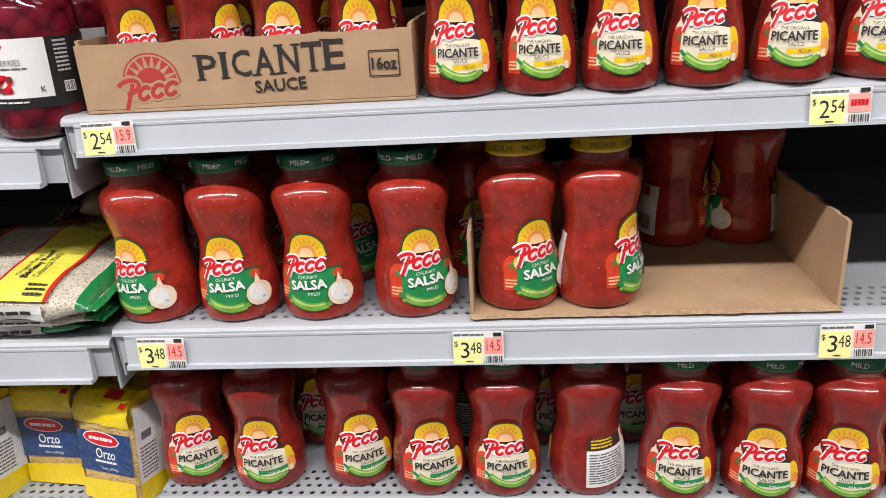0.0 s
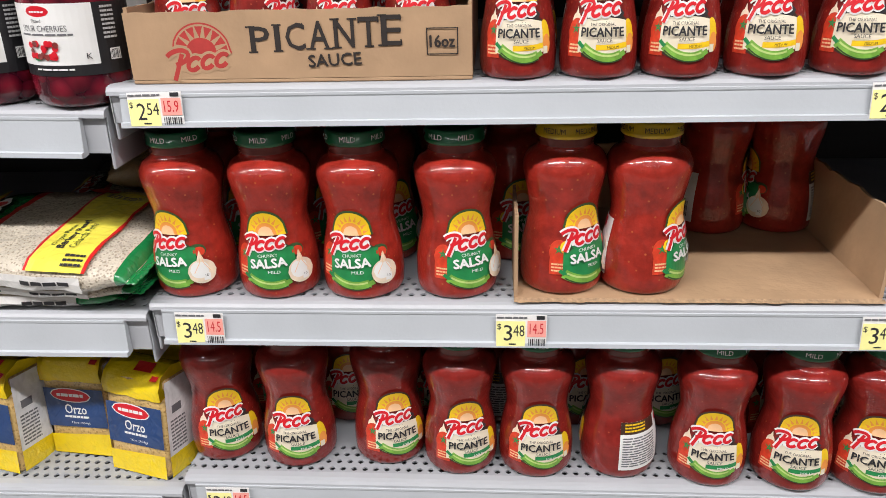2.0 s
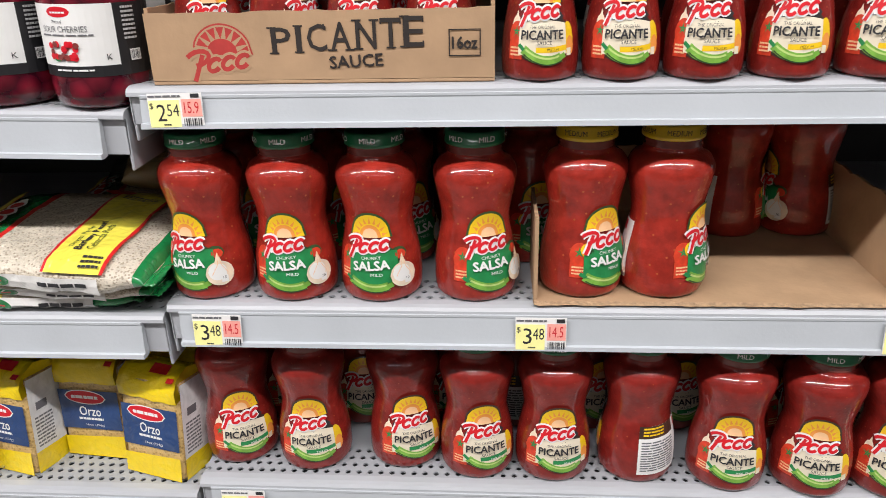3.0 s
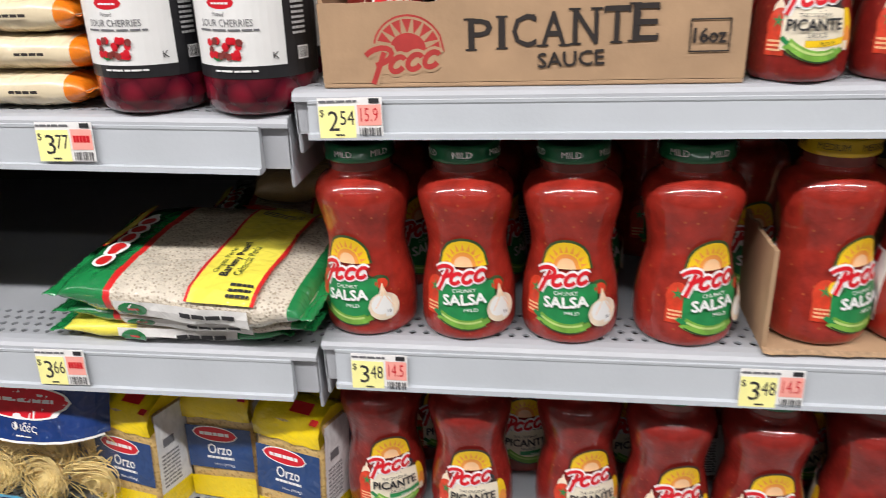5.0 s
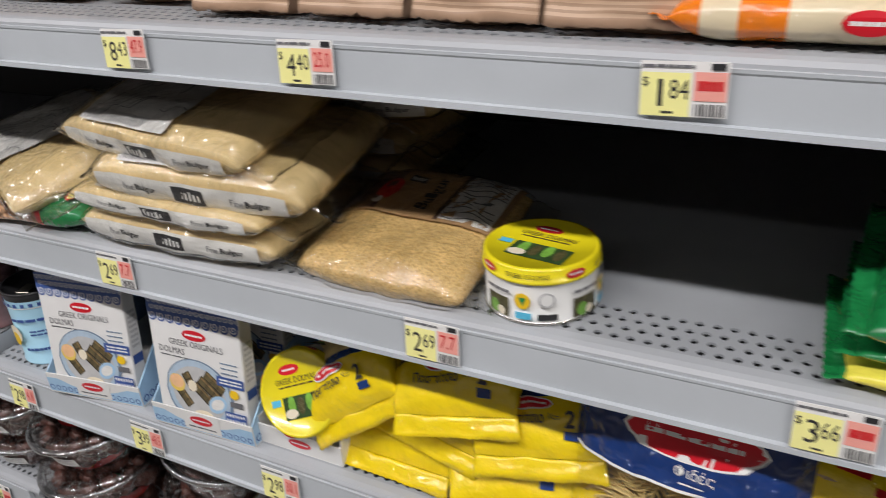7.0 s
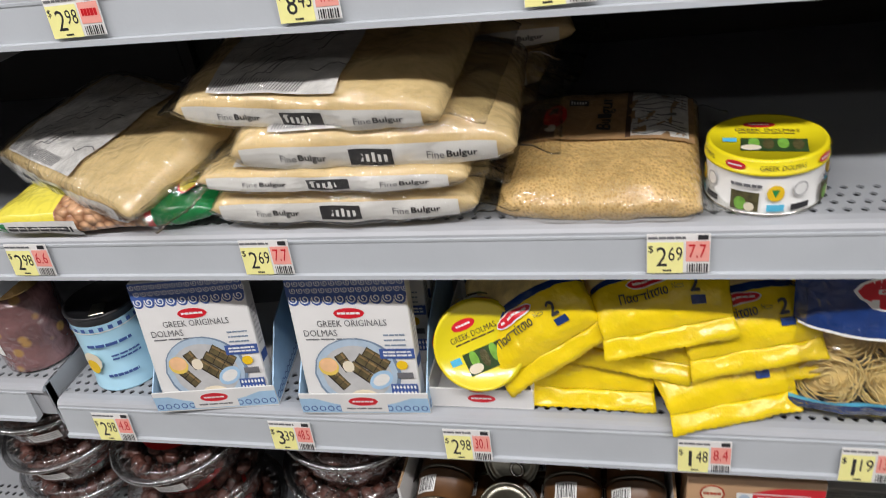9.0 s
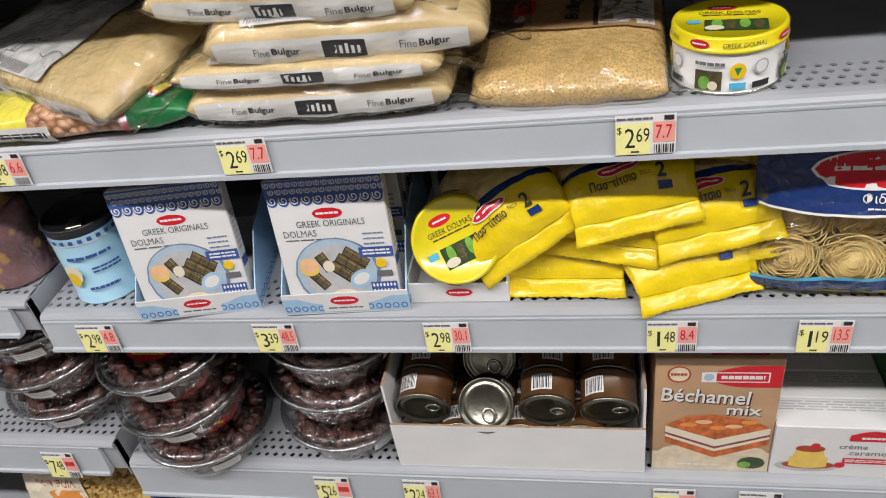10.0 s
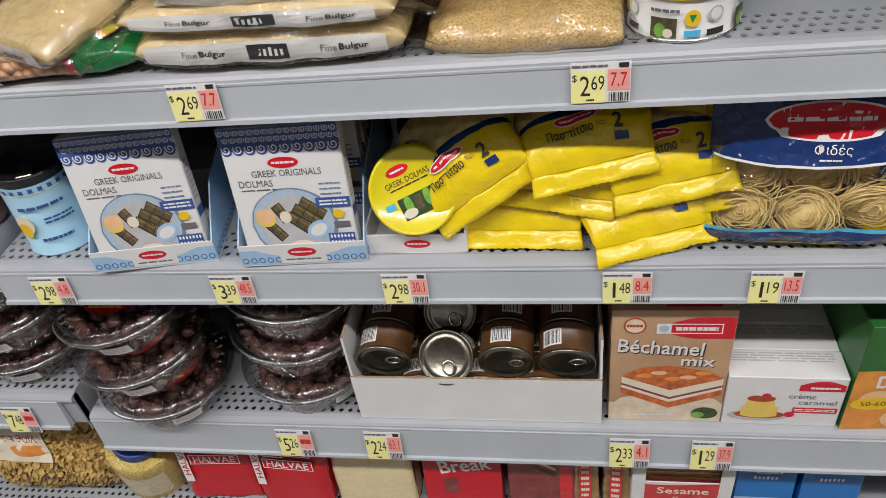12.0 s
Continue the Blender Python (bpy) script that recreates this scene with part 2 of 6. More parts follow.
BAKED = mat("baked_crust", (0.56, 0.14, 0.035), 0.35, 0, 0.4, 110)
PUDDING = mat("pudding_yellow", (0.82, 0.58, 0.12), 0.35, 0, 0.08, 60)
CARAMEL = mat("caramel_print", (0.42, 0.06, 0.02), 0.35, 0, 0.2, 60)
BOXORANGE = mat("orange_roll_print", (0.72, 0.30, 0.05), 0.35, 0, 0.3, 30)
BOXGREEN = mat("green_box_print", (0.03, 0.14, 0.03), 0.35, 0, 0.2, 30)
HALVA = mat("halva_red_wrap", (0.56, 0.006, 0.016), 0.32, 0, 0.08, 30, 0.1, 60, 0.1)
BEIGE = mat("beige_pack", (0.74, 0.62, 0.36), 0.3, 0, 0.06, 30, 0.15, 70, 0.3)
GOLD = mat("gold_wrap", (0.42, 0.26, 0.09), 0.25, 0.4, 0.3, 60, 0.4, 90, 0.4)
WAFER = mat("wafer_brown_print", (0.22, 0.035, 0.03), 0.3, 0, 0.3, 40, 0.1, 80, 0.3)
PHYLLO = mat("phyllo_blue", (0.012, 0.17, 0.50), 0.32, 0, 0.08, 30, 0, 0, 0.2)
EGGNOODLE = mat("egg_noodles", (0.52, 0.33, 0.10), 0.4, 0, 0.4, 60, 0.8, 130, 0.3, (0.26, 0.13, 0.03), 70, 0.4)
COUSCOUS = mat("yellow_couscous", (0.62, 0.46, 0.12), 0.4, 0, 0.15, 60, 0.8, 300, 0.3, (0.42, 0.28, 0.05), 260, 0.42)
JAMPURPLE = mat("layered_spread", (0.20, 0.10, 0.10), 0.25, 0, 0.4, 30, 0.2, 90, 0.7, (0.42, 0.24, 0.08), 40, 0.3)
SIDEWHITE = mat("white_side_film", (0.72, 0.72, 0.72), 0.3, 0, 0.1, 70, 0.3, 70, 0.3)


# ---- builders ----
def obj(name, verts, faces, mats, parent=None, idx=None, smooth=True, label=""):
    me = bpy.data.meshes.new(name)
    me.from_pydata([tuple(v) for v in verts], [], faces)
    for m in mats:
        me.materials.append(m)
    if idx is not None:
        me.polygons.foreach_set("material_index", idx)
    if smooth:
        me.polygons.foreach_set("use_smooth", [True] * len(faces))
    me.update()
    ob = new(name, me)
    if parent is not None:
        ob.parent = parent
    if label:
        tagged(ob, label)
    return ob


def part(name, bm, material, parent=None, label="", smooth=False):
    me = bpy.data.meshes.new(name)
    bm.to_mesh(me)
    bm.free()
    me.materials.append(material)
    if smooth:
        me.polygons.foreach_set("use_smooth", [True] * len(me.polygons))
    ob = new(name, me)
    ob.parent = parent
    if label:
        tagged(ob, label)
    return ob


def thing(name, label, category, group=""):
    return tagged(new(name), label, category, group)


def box_bm(x0, y0, z0, x1, y1, z1, bevel=0.0, segs=2, cuts=0):
    bm = bmesh.new()
    bmesh.ops.create_cube(bm, size=1.0, matrix=Matrix.LocRotScale(((x0 + x1) / 2, (y0 + y1) / 2, (z0 + z1) / 2), None, (x1 - x0, y1 - y0, z1 - z0)))
    if cuts:
        bmesh.ops.subdivide_edges(bm, edges=bm.edges[:], cuts=cuts, use_grid_fill=True)
    if bevel:
        es = bm.edges[:] if not cuts else [e for e in bm.edges if len(e.link_faces) == 2 and e.calc_face_angle() > 0.5]
        bmesh.ops.bevel(bm, geom=es, offset=bevel, segments=segs, affect="EDGES", profile=0.6)
    return bm


def rumple(bm, amount, scale, seed=0.0):
    """Uneven surface, as soft packs have."""
    bm.normal_update()
    for v in bm.verts:
        v.co += v.normal * amount * noise.noise(v.co * scale + Vector((seed, seed * 1.7, 0)))
    return bm


def interp(profile, z):
    for (r0, z0), (r1, z1) in zip(profile, profile[1:]):
        if z0 <= z <= z1 and z1 > z0:
            return r0 + (r1 - r0) * (z - z0) / (z1 - z0)
    return profile[-1][0]


def smooth_profile(pts, n=3):
    """Catmull-Rom through profile points (r, z)."""
    out = []
    for i in range(len(pts) - 1):
        p0, p1, p2, p3 = pts[max(i - 1, 0)], pts[i], pts[i + 1], pts[min(i + 2, len(pts) - 1)]
        for k in range(n):
            t = k / n
            out.append(tuple(0.5 * (2 * b + (c - a) * t + (2 * a - 5 * b + 4 * c - d) * t * t + (3 * b - a - 3 * c + d) * t ** 3) for a, b, c, d in zip(p0, p1, p2, p3)))
    out.append(pts[-1])
    return out


def lathe(name, profile, material, parent, segs=40, label="", cap_bottom=False, cap_top=False, beads=None):
    """beads: (z0, z1, depth) gives a band of fine knurling."""
    verts, faces = [], []
    for r0, z in profile:
        for i in range(segs):
            a = 2 * math.pi * i / segs
            r = r0 - (beads[2] if beads and beads[0] < z < beads[1] and i % 2 else 0.0)
            verts.append((r * math.sin(a), -r * math.cos(a), z))
    for j in range(len(profile) - 1):
        for i in range(segs):
            k = (i + 1) % segs
            faces.append((j * segs + i, j * segs + k, (j + 1) * segs + k, (j + 1) * segs + i))
    if cap_bottom:
        faces.append(tuple(range(segs - 1, -1, -1)))
    if cap_top:
        o = (len(profile) - 1) * segs
        faces.append(tuple(o + i for i in range(segs)))
    return obj(name, verts, faces, [material], parent, label=label)


TEXTS = {}


def text_mesh(s):
    if s not in TEXTS:
        cu = bpy.data.curves.new("words", "FONT")
        cu.body, cu.resolution_u, cu.align_x = s, 2, "CENTER"
        ob = bpy.data.objects.new("words", cu)
        scene.collection.objects.link(ob)
        me = bpy.data.meshes.new_from_object(ob)
        vs = [(v.co.x, v.co.y) for v in me.vertices]
        fs = [tuple(p.vertices) for p in me.polygons]
        bpy.data.objects.remove(ob)
        bpy.data.curves.remove(cu)
        bpy.data.meshes.remove(me)
        xs, ys = [v[0] for v in vs], [v[1] for v in vs]
        cx, cy = (min(xs) + max(xs)) / 2, (min(ys) + max(ys)) / 2
        TEXTS[s] = ([(x - cx, y - cy) for x, y in vs], fs, max(xs) - min(xs), max(ys) - min(ys))
    return TEXTS[s]


class Print:
    """Printed shapes that follow a surface: surf(u, v, d) gives the place d metres off it."""

    def __init__(self, surf):
        self.surf, self.v, self.f, self.i, self.m, self.d, self.step = surf, [], [], [], [], 0.0004, 0.00004

    def slot(self, m):
        if m not in self.m:
            self.m.append(m)
        return self.m.index(m)

    def lift(self):
        self.d += self.step
        return self.d

    def band(self, u0, u1, lo, hi, m, nu=8, nv=2, d=None):
        d = self.lift() if d is None else d
        o, s = len(self.v), self.slot(m)
        for a in range(nu + 1):
            u = u0 + (u1 - u0) * a / nu
            l, h = (lo(u) if callable(lo) else lo), (hi(u) if callable(hi) else hi)
            for b in range(nv + 1):
                self.v.append(self.surf(u, l + (h - l) * b / nv, d))
        for a in range(nu):
            for b in range(nv):
                p = o + a * (nv + 1) + b
                self.f.append((p, p + nv + 1, p + nv + 2, p + 1))
                self.i.append(s)

    def rect(self, u0, v0, u1, v1, m, nu=4, nv=2, d=None):
        self.band(u0, u1, v0, v1, m, nu, nv, d)

    def oval(self, cu, cv, ru, rv, m, lo=-1.0, hi=1.0, n=14, d=None, tilt=0.0):
        def edge(sign, lim):
            return lambda u: cv + tilt * (u - cu) + sign * min(abs(lim), math.sqrt(max(0.0, 1 - ((u - cu) / ru) ** 2))) * rv
        self.band(cu - ru, cu + ru, edge(-1 if lo < 0 else 0, lo), edge(1 if hi > 0 else 0, hi), m, n, 4, d)

    def stroke(self, pts, w, m, d=None):
        """Line of width w along points."""
        d = self.lift() if d is None else d
        o, s = len(self.v), self.slot(m)
        for k, (x, y) in enumerate(pts):
            (ax, ay), (bx, by) = pts[max(k - 1, 0)], pts[min(k + 1, len(pts) - 1)]
            l = math.hypot(bx - ax, by - ay) or 1.0
            nx, ny = -(by - ay) / l * w / 2, (bx - ax) / l * w / 2
            self.v += [self.surf(x - nx, y - ny, d), self.surf(x + nx, y + ny, d)]
        for k in range(len(pts) - 1):
            self.f.append((o + 2 * k, o + 2 * k + 2, o + 2 * k + 3, o + 2 * k + 1))
            self.i.append(s)

    def tri(self, pts, m, d=None):
        d = self.lift() if d is None else d
        o, s = len(self.v), self.slot(m)
        self.v += [self.surf(u, v, d) for u, v in pts]
        self.f.append(tuple(range(o, o + len(pts))))
        self.i.append(s)

    def text(self, s, cu, cv, h, m, width=None, slant=0.0, rot=0.0, d=None, bold=0.0):
        vs, fs, w, hh = text_mesh(s)
        d = self.lift() if d is None else d
        ky = h / hh
        kx = ky if width is None else width / w
        c, sn = math.cos(radians(rot)), math.sin(radians(rot))
        k = self.slot(m)
        for ox, oy in ([(0, 0)] if not bold else [(-bold, 0), (bold, 0), (0, bold), (0, -bold)]):
            o = len(self.v)
            d += 0.00002
            for x, y in vs:
                x, y = x * kx + ox, y * ky + oy
                x += slant * y
                self.v.append(self.surf(cu + x * c - y * sn, cv + x * sn + y * c, d))
            self.f += [tuple(o + q for q in f) for f in fs]
            self.i += [k] * len(fs)

    def bars(self, u0, v0, u1, v1, rows, m, seed=0, d=None):
        """Lines of writing too small to read."""
        d = self.lift() if d is None else d
        rnd = random.Random(seed)
        step = (v1 - v0) / rows
        for r in range(rows):
            u, v = u0, v1 - (r + 0.75) * step
            while u < u1 - 0.001:
                w = min(rnd.uniform(0.12, 0.3) * (u1 - u0), u1 - u)
                self.rect(u, v, u + w * 0.88, v + step * 0.5, m, 2, 1, d)
                u += w

    def code(self, u0, v0, u1, v1, n=11):
        d = self.lift()
        for k in range(n):
            w = (u1 - u0) / n
            self.rect(u0 + k * w, v0, u0 + k * w + w * (0.3 + 0.35 * ((k * 7) % 3) / 2), v1, INK, 1, 1, d)

    def make(self, name, parent, label=""):
        return obj(name, self.v, self.f, self.m, parent, self.i, False, label)


def flat(o, ux, vx):
    o, ux, vx = Vector(o), Vector(ux).normalized(), Vector(vx).normalized()
    n = ux.cross(vx)
    return lambda u, v, d: o + ux * u + vx * v + n * d


def round_surf(profile, r0, turn=0.0):
    def surf(u, v, d):
        a = u / r0 + turn
        r = interp(profile, v) + d * 2.5 - 0.0006
        return Vector((r * math.sin(a), -r * math.cos(a), v))
    return surf


def sun_logo(p, cu, cv, s, script=SCRIPT, rays=SUN, core=ORANGE, rim=WHITE, arch=None):
    """Half sun over a slanted cursive-like mark, drawn as plain shapes."""
    base, cv = cv, cv + 0.0062 * s
    if arch:
        p.oval(cu, cv, 0.0205 * s, 0.0215 * s, arch, 0.0, 1.0, 18)
    if rays:
        p.oval(cu, cv, 0.0185 * s, 0.0195 * s, rays, 0.0, 1.0, 18)
    if arch:
        d = p.lift()
        for k in range(9):
            a = radians(12 + 19.5 * k)
            b, e = radians(12 + 19.5 * k - 7), radians(12 + 19.5 * k + 7)
            p.tri([(cu + 0.0115 * s * math.cos(b), cv + 0.0118 * s * math.sin(b)), (cu + 0.0115 * s * math.cos(e), cv + 0.0118 * s * math.sin(e)), (cu + 0.0168 * s * math.cos(a), cv + 0.0174 * s * math.sin(a))], core, d)
    if rays:
        p.oval(cu, cv, 0.0105 * s, 0.0108 * s, core, 0.0, 1.0, 12)
        p.oval(cu, cv, 0.0075 * s, 0.0078 * s, PEACH if arch else core, 0.0, 1.0, 10)
    cv = base

    def at(x, y):
        return cu + (x + 0.30 * y) * s, cv + (y + 0.12 * x) * s

    lines = [[at(-0.0150 + 0.0002 * k, -0.0095 + 0.0017 * k) for k in range(10)],
             [at(-0.0160 + 0.0070 * math.sin(a), 0.0040 + 0.0042 * math.cos(a)) for a in [math.radians(-70 + 25 * k) for k in range(11)]]]
    for x in (-0.0045, 0.0042, 0.0128):
        lines.append([at(x + 0.0036 * math.cos(a), -0.0012 + 0.0036 * math.sin(a)) for a in [math.radians(30 + 25 * k) for k in range(13)]])
    if rim:
        for q in lines:
            p.stroke(q, 0.0056 * s, rim)
        p.stroke([at(-0.012, -0.002), at(0.0, -0.0015), at(0.016, -0.001)], 0.0065 * s, rim)
    for q in lines:
        p.stroke(q, 0.0027 * s, script)


# ---- setting: floor, ceiling, shelving run ----
def plain(name, bm, material, label, category):
    return tagged(part(name, bm, material), label, category, kind="structure")


plain("floor", box_bm(-6, -4.5, -0.1, 5, 2.2, 0.0), FLOORM, "pale vinyl tile floor of the shop aisle", "floor")
plain("ceiling", box_bm(-6, -4.5, 4.2, 5, 2.2, 4.3), WALLM, "white shop ceiling above the aisle", "ceiling")
plain("wall_east", box_bm(5, -4.5, 0, 5.1, 2.2, 4.2), WALLM, "plain wall closing the aisle", "wall")
plain("wall_west", box_bm(-6.1, -4.5, 0, -6, 2.2, 4.2), WALLM, "plain wall closing the aisle", "wall")
plain("wall_north", box_bm(-6, 2.2, 0, 5, 2.3, 4.2), WALLM, "plain wall behind the shelving", "wall")
plain("wall_south", box_bm(-6, -4.6, 0, 5, -4.5, 4.2), WALLM, "plain wall behind the opposite shelving", "wall")
plain("wall_aisle", box_bm(-6, -1.95, 0, 5, -1.6, 2.0), OPPOSITE, "plain run of shelving across the aisle", "shelving")
for lx in (-3.6, -1.1, 1.4):
    fx = thing("ceiling_light", "white strip light hung above the aisle", "lamp", "strip lights over the aisle")
    fx.location = (lx, -0.55, 3.3)
    part("housing", box_bm(-1.15, -0.09, 0.0, 1.15, 0.09, 0.06, 0.01), WHITE, fx)
    part("hanger", box_bm(-0.9, -0.004, 0.06, -0.89, 0.004, 0.9), STEEL, fx)
    part("hanger", box_bm(0.89, -0.004, 0.06, 0.9, 0.004, 0.9), STEEL, fx)
    strip_lamp(lx, -0.55, 3.295, 2.25, LAMP_POWER)
    # added weak fill lamp beyond the opposite shelving, unseen and without a fixture
    strip_lamp(lx, -3.2, 3.9, 2.25, LAMP_POWER * 0.13)

DEPTH = 0.50


def perforated(x0, x1, y0, rows, pitch, z, r):
    """Deck strip with real staggered holes."""
    verts, faces = [], []
    n = int((x1 - x0) / pitch)
    px = (x1 - x0) / n
    ring = [(-1, -1), (0, -1), (1, -1), (1, 0), (1, 1), (0, 1), (-1, 1), (-1, 0)]
    for j in range(rows):
        for i in range(n):
            cx, cy = x0 + (i + 0.5) * px, y0 + (j + 0.5) * pitch
            sh = px * 0.22 if j % 2 else -px * 0.22
            o = len(verts)
            for a, b in ring:
                verts.append((cx + a * px / 2, cy + b * pitch / 2, z))
            for a, b in ring:
                q = 1.0 if a * b == 0 else 0.62
                verts.append((cx + sh + a * r * q, cy + b * r * q, z))
            for a, b in ring:
                q = 1.0 if a * b == 0 else 0.62
                verts.append((cx + sh + a * r * q, cy + b * r * q, z - 0.002))
            for k in range(8):
                l = (k + 1) % 8
                faces.append((o + k, o + l, o + 8 + l, o + 8 + k))
                faces.append((o + 8 + k, o + 8 + l, o + 16 + l, o + 16 + k))
    return verts, faces, y0 + rows * pitch


def extrude_x(name, prof, x0, x1, material, parent, smooth=False):
    n = len(prof)
    verts = [(x0, y, z) for y, z in prof] + [(x1, y, z) for y, z in prof]
    faces = [(i, i + n, (i + 1) % n + n, (i + 1) % n) for i in range(n)]
    faces += [tuple(range(n)), tuple(range(2 * n - 1, n - 1, -1))]
    return obj(name, verts, faces, [material], parent, smooth=smooth)


def shelf(x0, x1, z, lip, holes=True, chan=(0.004, 0.026)):
    """One shelf: perforated deck, rounded nose, price channel and side brackets."""
    s = thing("shelf", "grey steel shop shelf with perforated front and price channel", "shelf", "gondola shelves")
    s.location = (0, FRONT, z)
    e = 0.003
    v, f, back = perforated(x0 + e, x1 - e, 0.016, 4 if holes else 1, 0.0125, 0.0, 0.0036)
    o = len(v)
    v += [(x0 + e, back, 0), (x1 - e, back, 0), (x1 - e, DEPTH, 0), (x0 + e, DEPTH, 0)]
    f.append((o, o + 1, o + 2, o + 3))
    obj("deck", v, f, [DECK], s, smooth=False)
    extrude_x("nose", [(0.016, 0.0), (0.008, -0.0005), (0.0035, -0.002), (0.001, -0.005), (0.0005, -0.0085), (0.006, -0.0085), (0.006, -lip + 0.002), (0.016, -lip + 0.002), (0.016, -0.012)], x0 + e, x1 - e, STEEL, s, False)
    t = 0.003
    extrude_x("price_channel", [(-0.0005, -0.0072), (-0.0016, -0.0076), (-0.0016, -0.0098), (-0.0008, -0.0112), (-0.0008 - t, -lip + 0.0055), (-0.0045 - t, -lip + 0.005), (-0.005 - t, -lip + 0.0005), (-0.002, -lip), (0.0045, -lip + 0.001), (0.0045, -0.009)], x0 + chan[0], x1 - chan[1], CHANNEL, s, False)
    # the underside's colour carries the shade beneath the deck
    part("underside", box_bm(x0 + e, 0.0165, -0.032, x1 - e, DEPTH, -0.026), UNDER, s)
    for xs in (x0 + e, x1 - e - 0.003):
        part("bracket", box_bm(xs, 0.006, -lip - 0.014, xs + 0.003, DEPTH, -0.0025, 0.001, 1), STEEL, s)
    return s


XA, XB, XC, XD = -1.617, -0.362, 0.90, -2.85
S1, S2, S3 = 1.397, 1.178, 0.955
L1, L2, L3, L4, L5 = 1.385, 1.165, 0.936, 0.656, 0.40
for a, b in ((XB, XC), (XA, XB), (XD, XA)):
    g = thing("gondola_frame", "back panel and uprights carrying the shelves, coloured near black for shade", "shelving", "gondola sections")
    # panel and uprights get the near-black colour that stands in for shade
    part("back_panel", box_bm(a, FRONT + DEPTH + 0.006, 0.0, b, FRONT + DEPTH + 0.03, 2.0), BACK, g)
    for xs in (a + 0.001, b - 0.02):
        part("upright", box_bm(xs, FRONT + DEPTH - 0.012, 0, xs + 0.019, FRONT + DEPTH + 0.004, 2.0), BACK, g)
    part("base_deck", box_bm(a, FRONT + 0.01, 0.0, b - 0.002, FRONT + DEPTH, 0.12, 0.004), STEEL, g)
for z, lip in ((S1, 0.037), (S2, 0.044), (S3, 0.046), (0.60, 0.046), (0.34, 0.046)):
    shelf(XB, XC, z, lip, True, (0.016, 0.02))
SLOPE = 1.15         # the upper shelf hangs a little lower at its right end
upper = shelf(XA, XB, L1, 0.045)
upper.matrix_basis = pose(-0.8, FRONT, L1, 0, SLOPE, 0) @ pose(0.8, 0, 0)
for z, lip in ((L2, 0.047), (L3, 0.052), (L4, 0.068), (L5, 0.05)):
    shelf(XA, XB, z, lip)


def l1(x):
    return L1 - (x + 0.8) * math.tan(radians(SLOPE)) + 0.0006


for z, lip in ((1.36, 0.045), (1.14, 0.045), (0.958, 0.05), (0.695, 0.062), (0.40, 0.05)):
    shelf(XD, XA - 0.004, z, lip)
for a, b in ((XB, XC), (XA, XB), (XD, XA - 0.004)):
    shelf(a, b, 1.70, 0.045, False)


# ---- price tags ----
def price_tag(x, z, big, small, unit, w=0.050, h=0.034, lean=-0.004):
    t = tagged(new("price_tag"), "paper price tag, yellow and red, in the shelf channel", "price tag", "shelf price tags")
    t.matrix_world = pose(x, FRONT - 0.0048, z, random.Random(int(x * 1000)).uniform(-1, 1) - 5, random.Random(int(x * 999)).uniform(-0.8, 0.8), 0)
    part("card", box_bm(0, 0, -h, w, 0.0006, 0), PAPER, t)
    p = Print(flat((0, 0, -h), (1, 0, 0), (0, 0, 1)))
    p.rect(0.0005, 0.0, w * 0.58, h * 0.80, YELLOWTAG, 1, 1)
    p.rect(w * 0.62, h * 0.30, w * 0.985, h * 0.82, REDTAG, 1, 1)
    p.text(big, w * 0.20 + 0.002, h * 0.43, h * 0.50, INK, w * (0.06 if big == "1" else 0.17))
    p.text(small, w * 0.455, h * 0.50, h * 0.36, INK, w * 0.22)
    p.text("$", w * 0.065, h * 0.62, h * 0.20, INK)
    if unit:
        p.text(unit, w * 0.80, h * 0.57, h * 0.34, SCRIPT, w * 0.27)
    else:
        p.bars(w * 0.66, h * 0.40, w * 0.95, h * 0.75, 1, SCRIPT, 3)
    p.bars(w * 0.02, h * 0.86, w * 0.62, h * 0.97, 1, GREYINK, int(abs(x) * 100))
    p.rect(w * 0.80, h * 0.86, w * 0.96, h * 0.975, INK, 1, 1)
    p.bars(w * 0.26, h * 0.03, w * 0.40, h * 0.12, 1, INK, 5)
    p.code(w * 0.64, h * 0.03, w * 0.98, h * 0.25, 9)
    p.make("print", t)
    return t


def tags(rows, z, h=0.034, w=0.050):
    for x, big, small, unit in rows:
        price_tag(x, z, big, small, unit, w, h)


tags([(-0.337, "2", "54", "15.9"), (0.309, "2", "54", "")], 1.392, 0.030)
tags([(-0.331, "3", "48", "14.5"), (-0.006, "3", "48", "14.5"), (0.343, "3", "48", "14.5")], 1.170)
tags([(-0.333, "3", "48", "14.5")], 0.947)
for row in ((-1.405, "2", "98", ""), (-1.204, "8", "43", "47.9"), (-1.018, "4", "40", "25.0"), (-0.749, "1", "84", ""), (-0.577, "3", "77", "")):
    tags([row], l1(row[0]) - 0.0055, 0.032)
tags([(-1.565, "2", "98", "6.6"), (-1.302, "2", "69", "7.7"), (-0.933, "2", "69", "7.7"), (-0.637, "3", "66", "")], 1.161, 0.036)
tags([(-1.566, "2", "98", "4.8"), (-1.338, "3", "39", "48.5"), (-1.138, "2", "98", "30.1"), (-0.902, "1", "48", "8.4"), (-0.756, "1", "19", "13.5")], 0.926, 0.040)
tags([(-1.336, "5", "26", ""), (-1.211, "2", "24", "63.1"), (-0.888, "2", "33", "4.1"), (-0.787, "1", "29", "37.9")], 0.645, 0.053)
tags([(-1.742, "7", "48", "")], 0.680, 0.050)

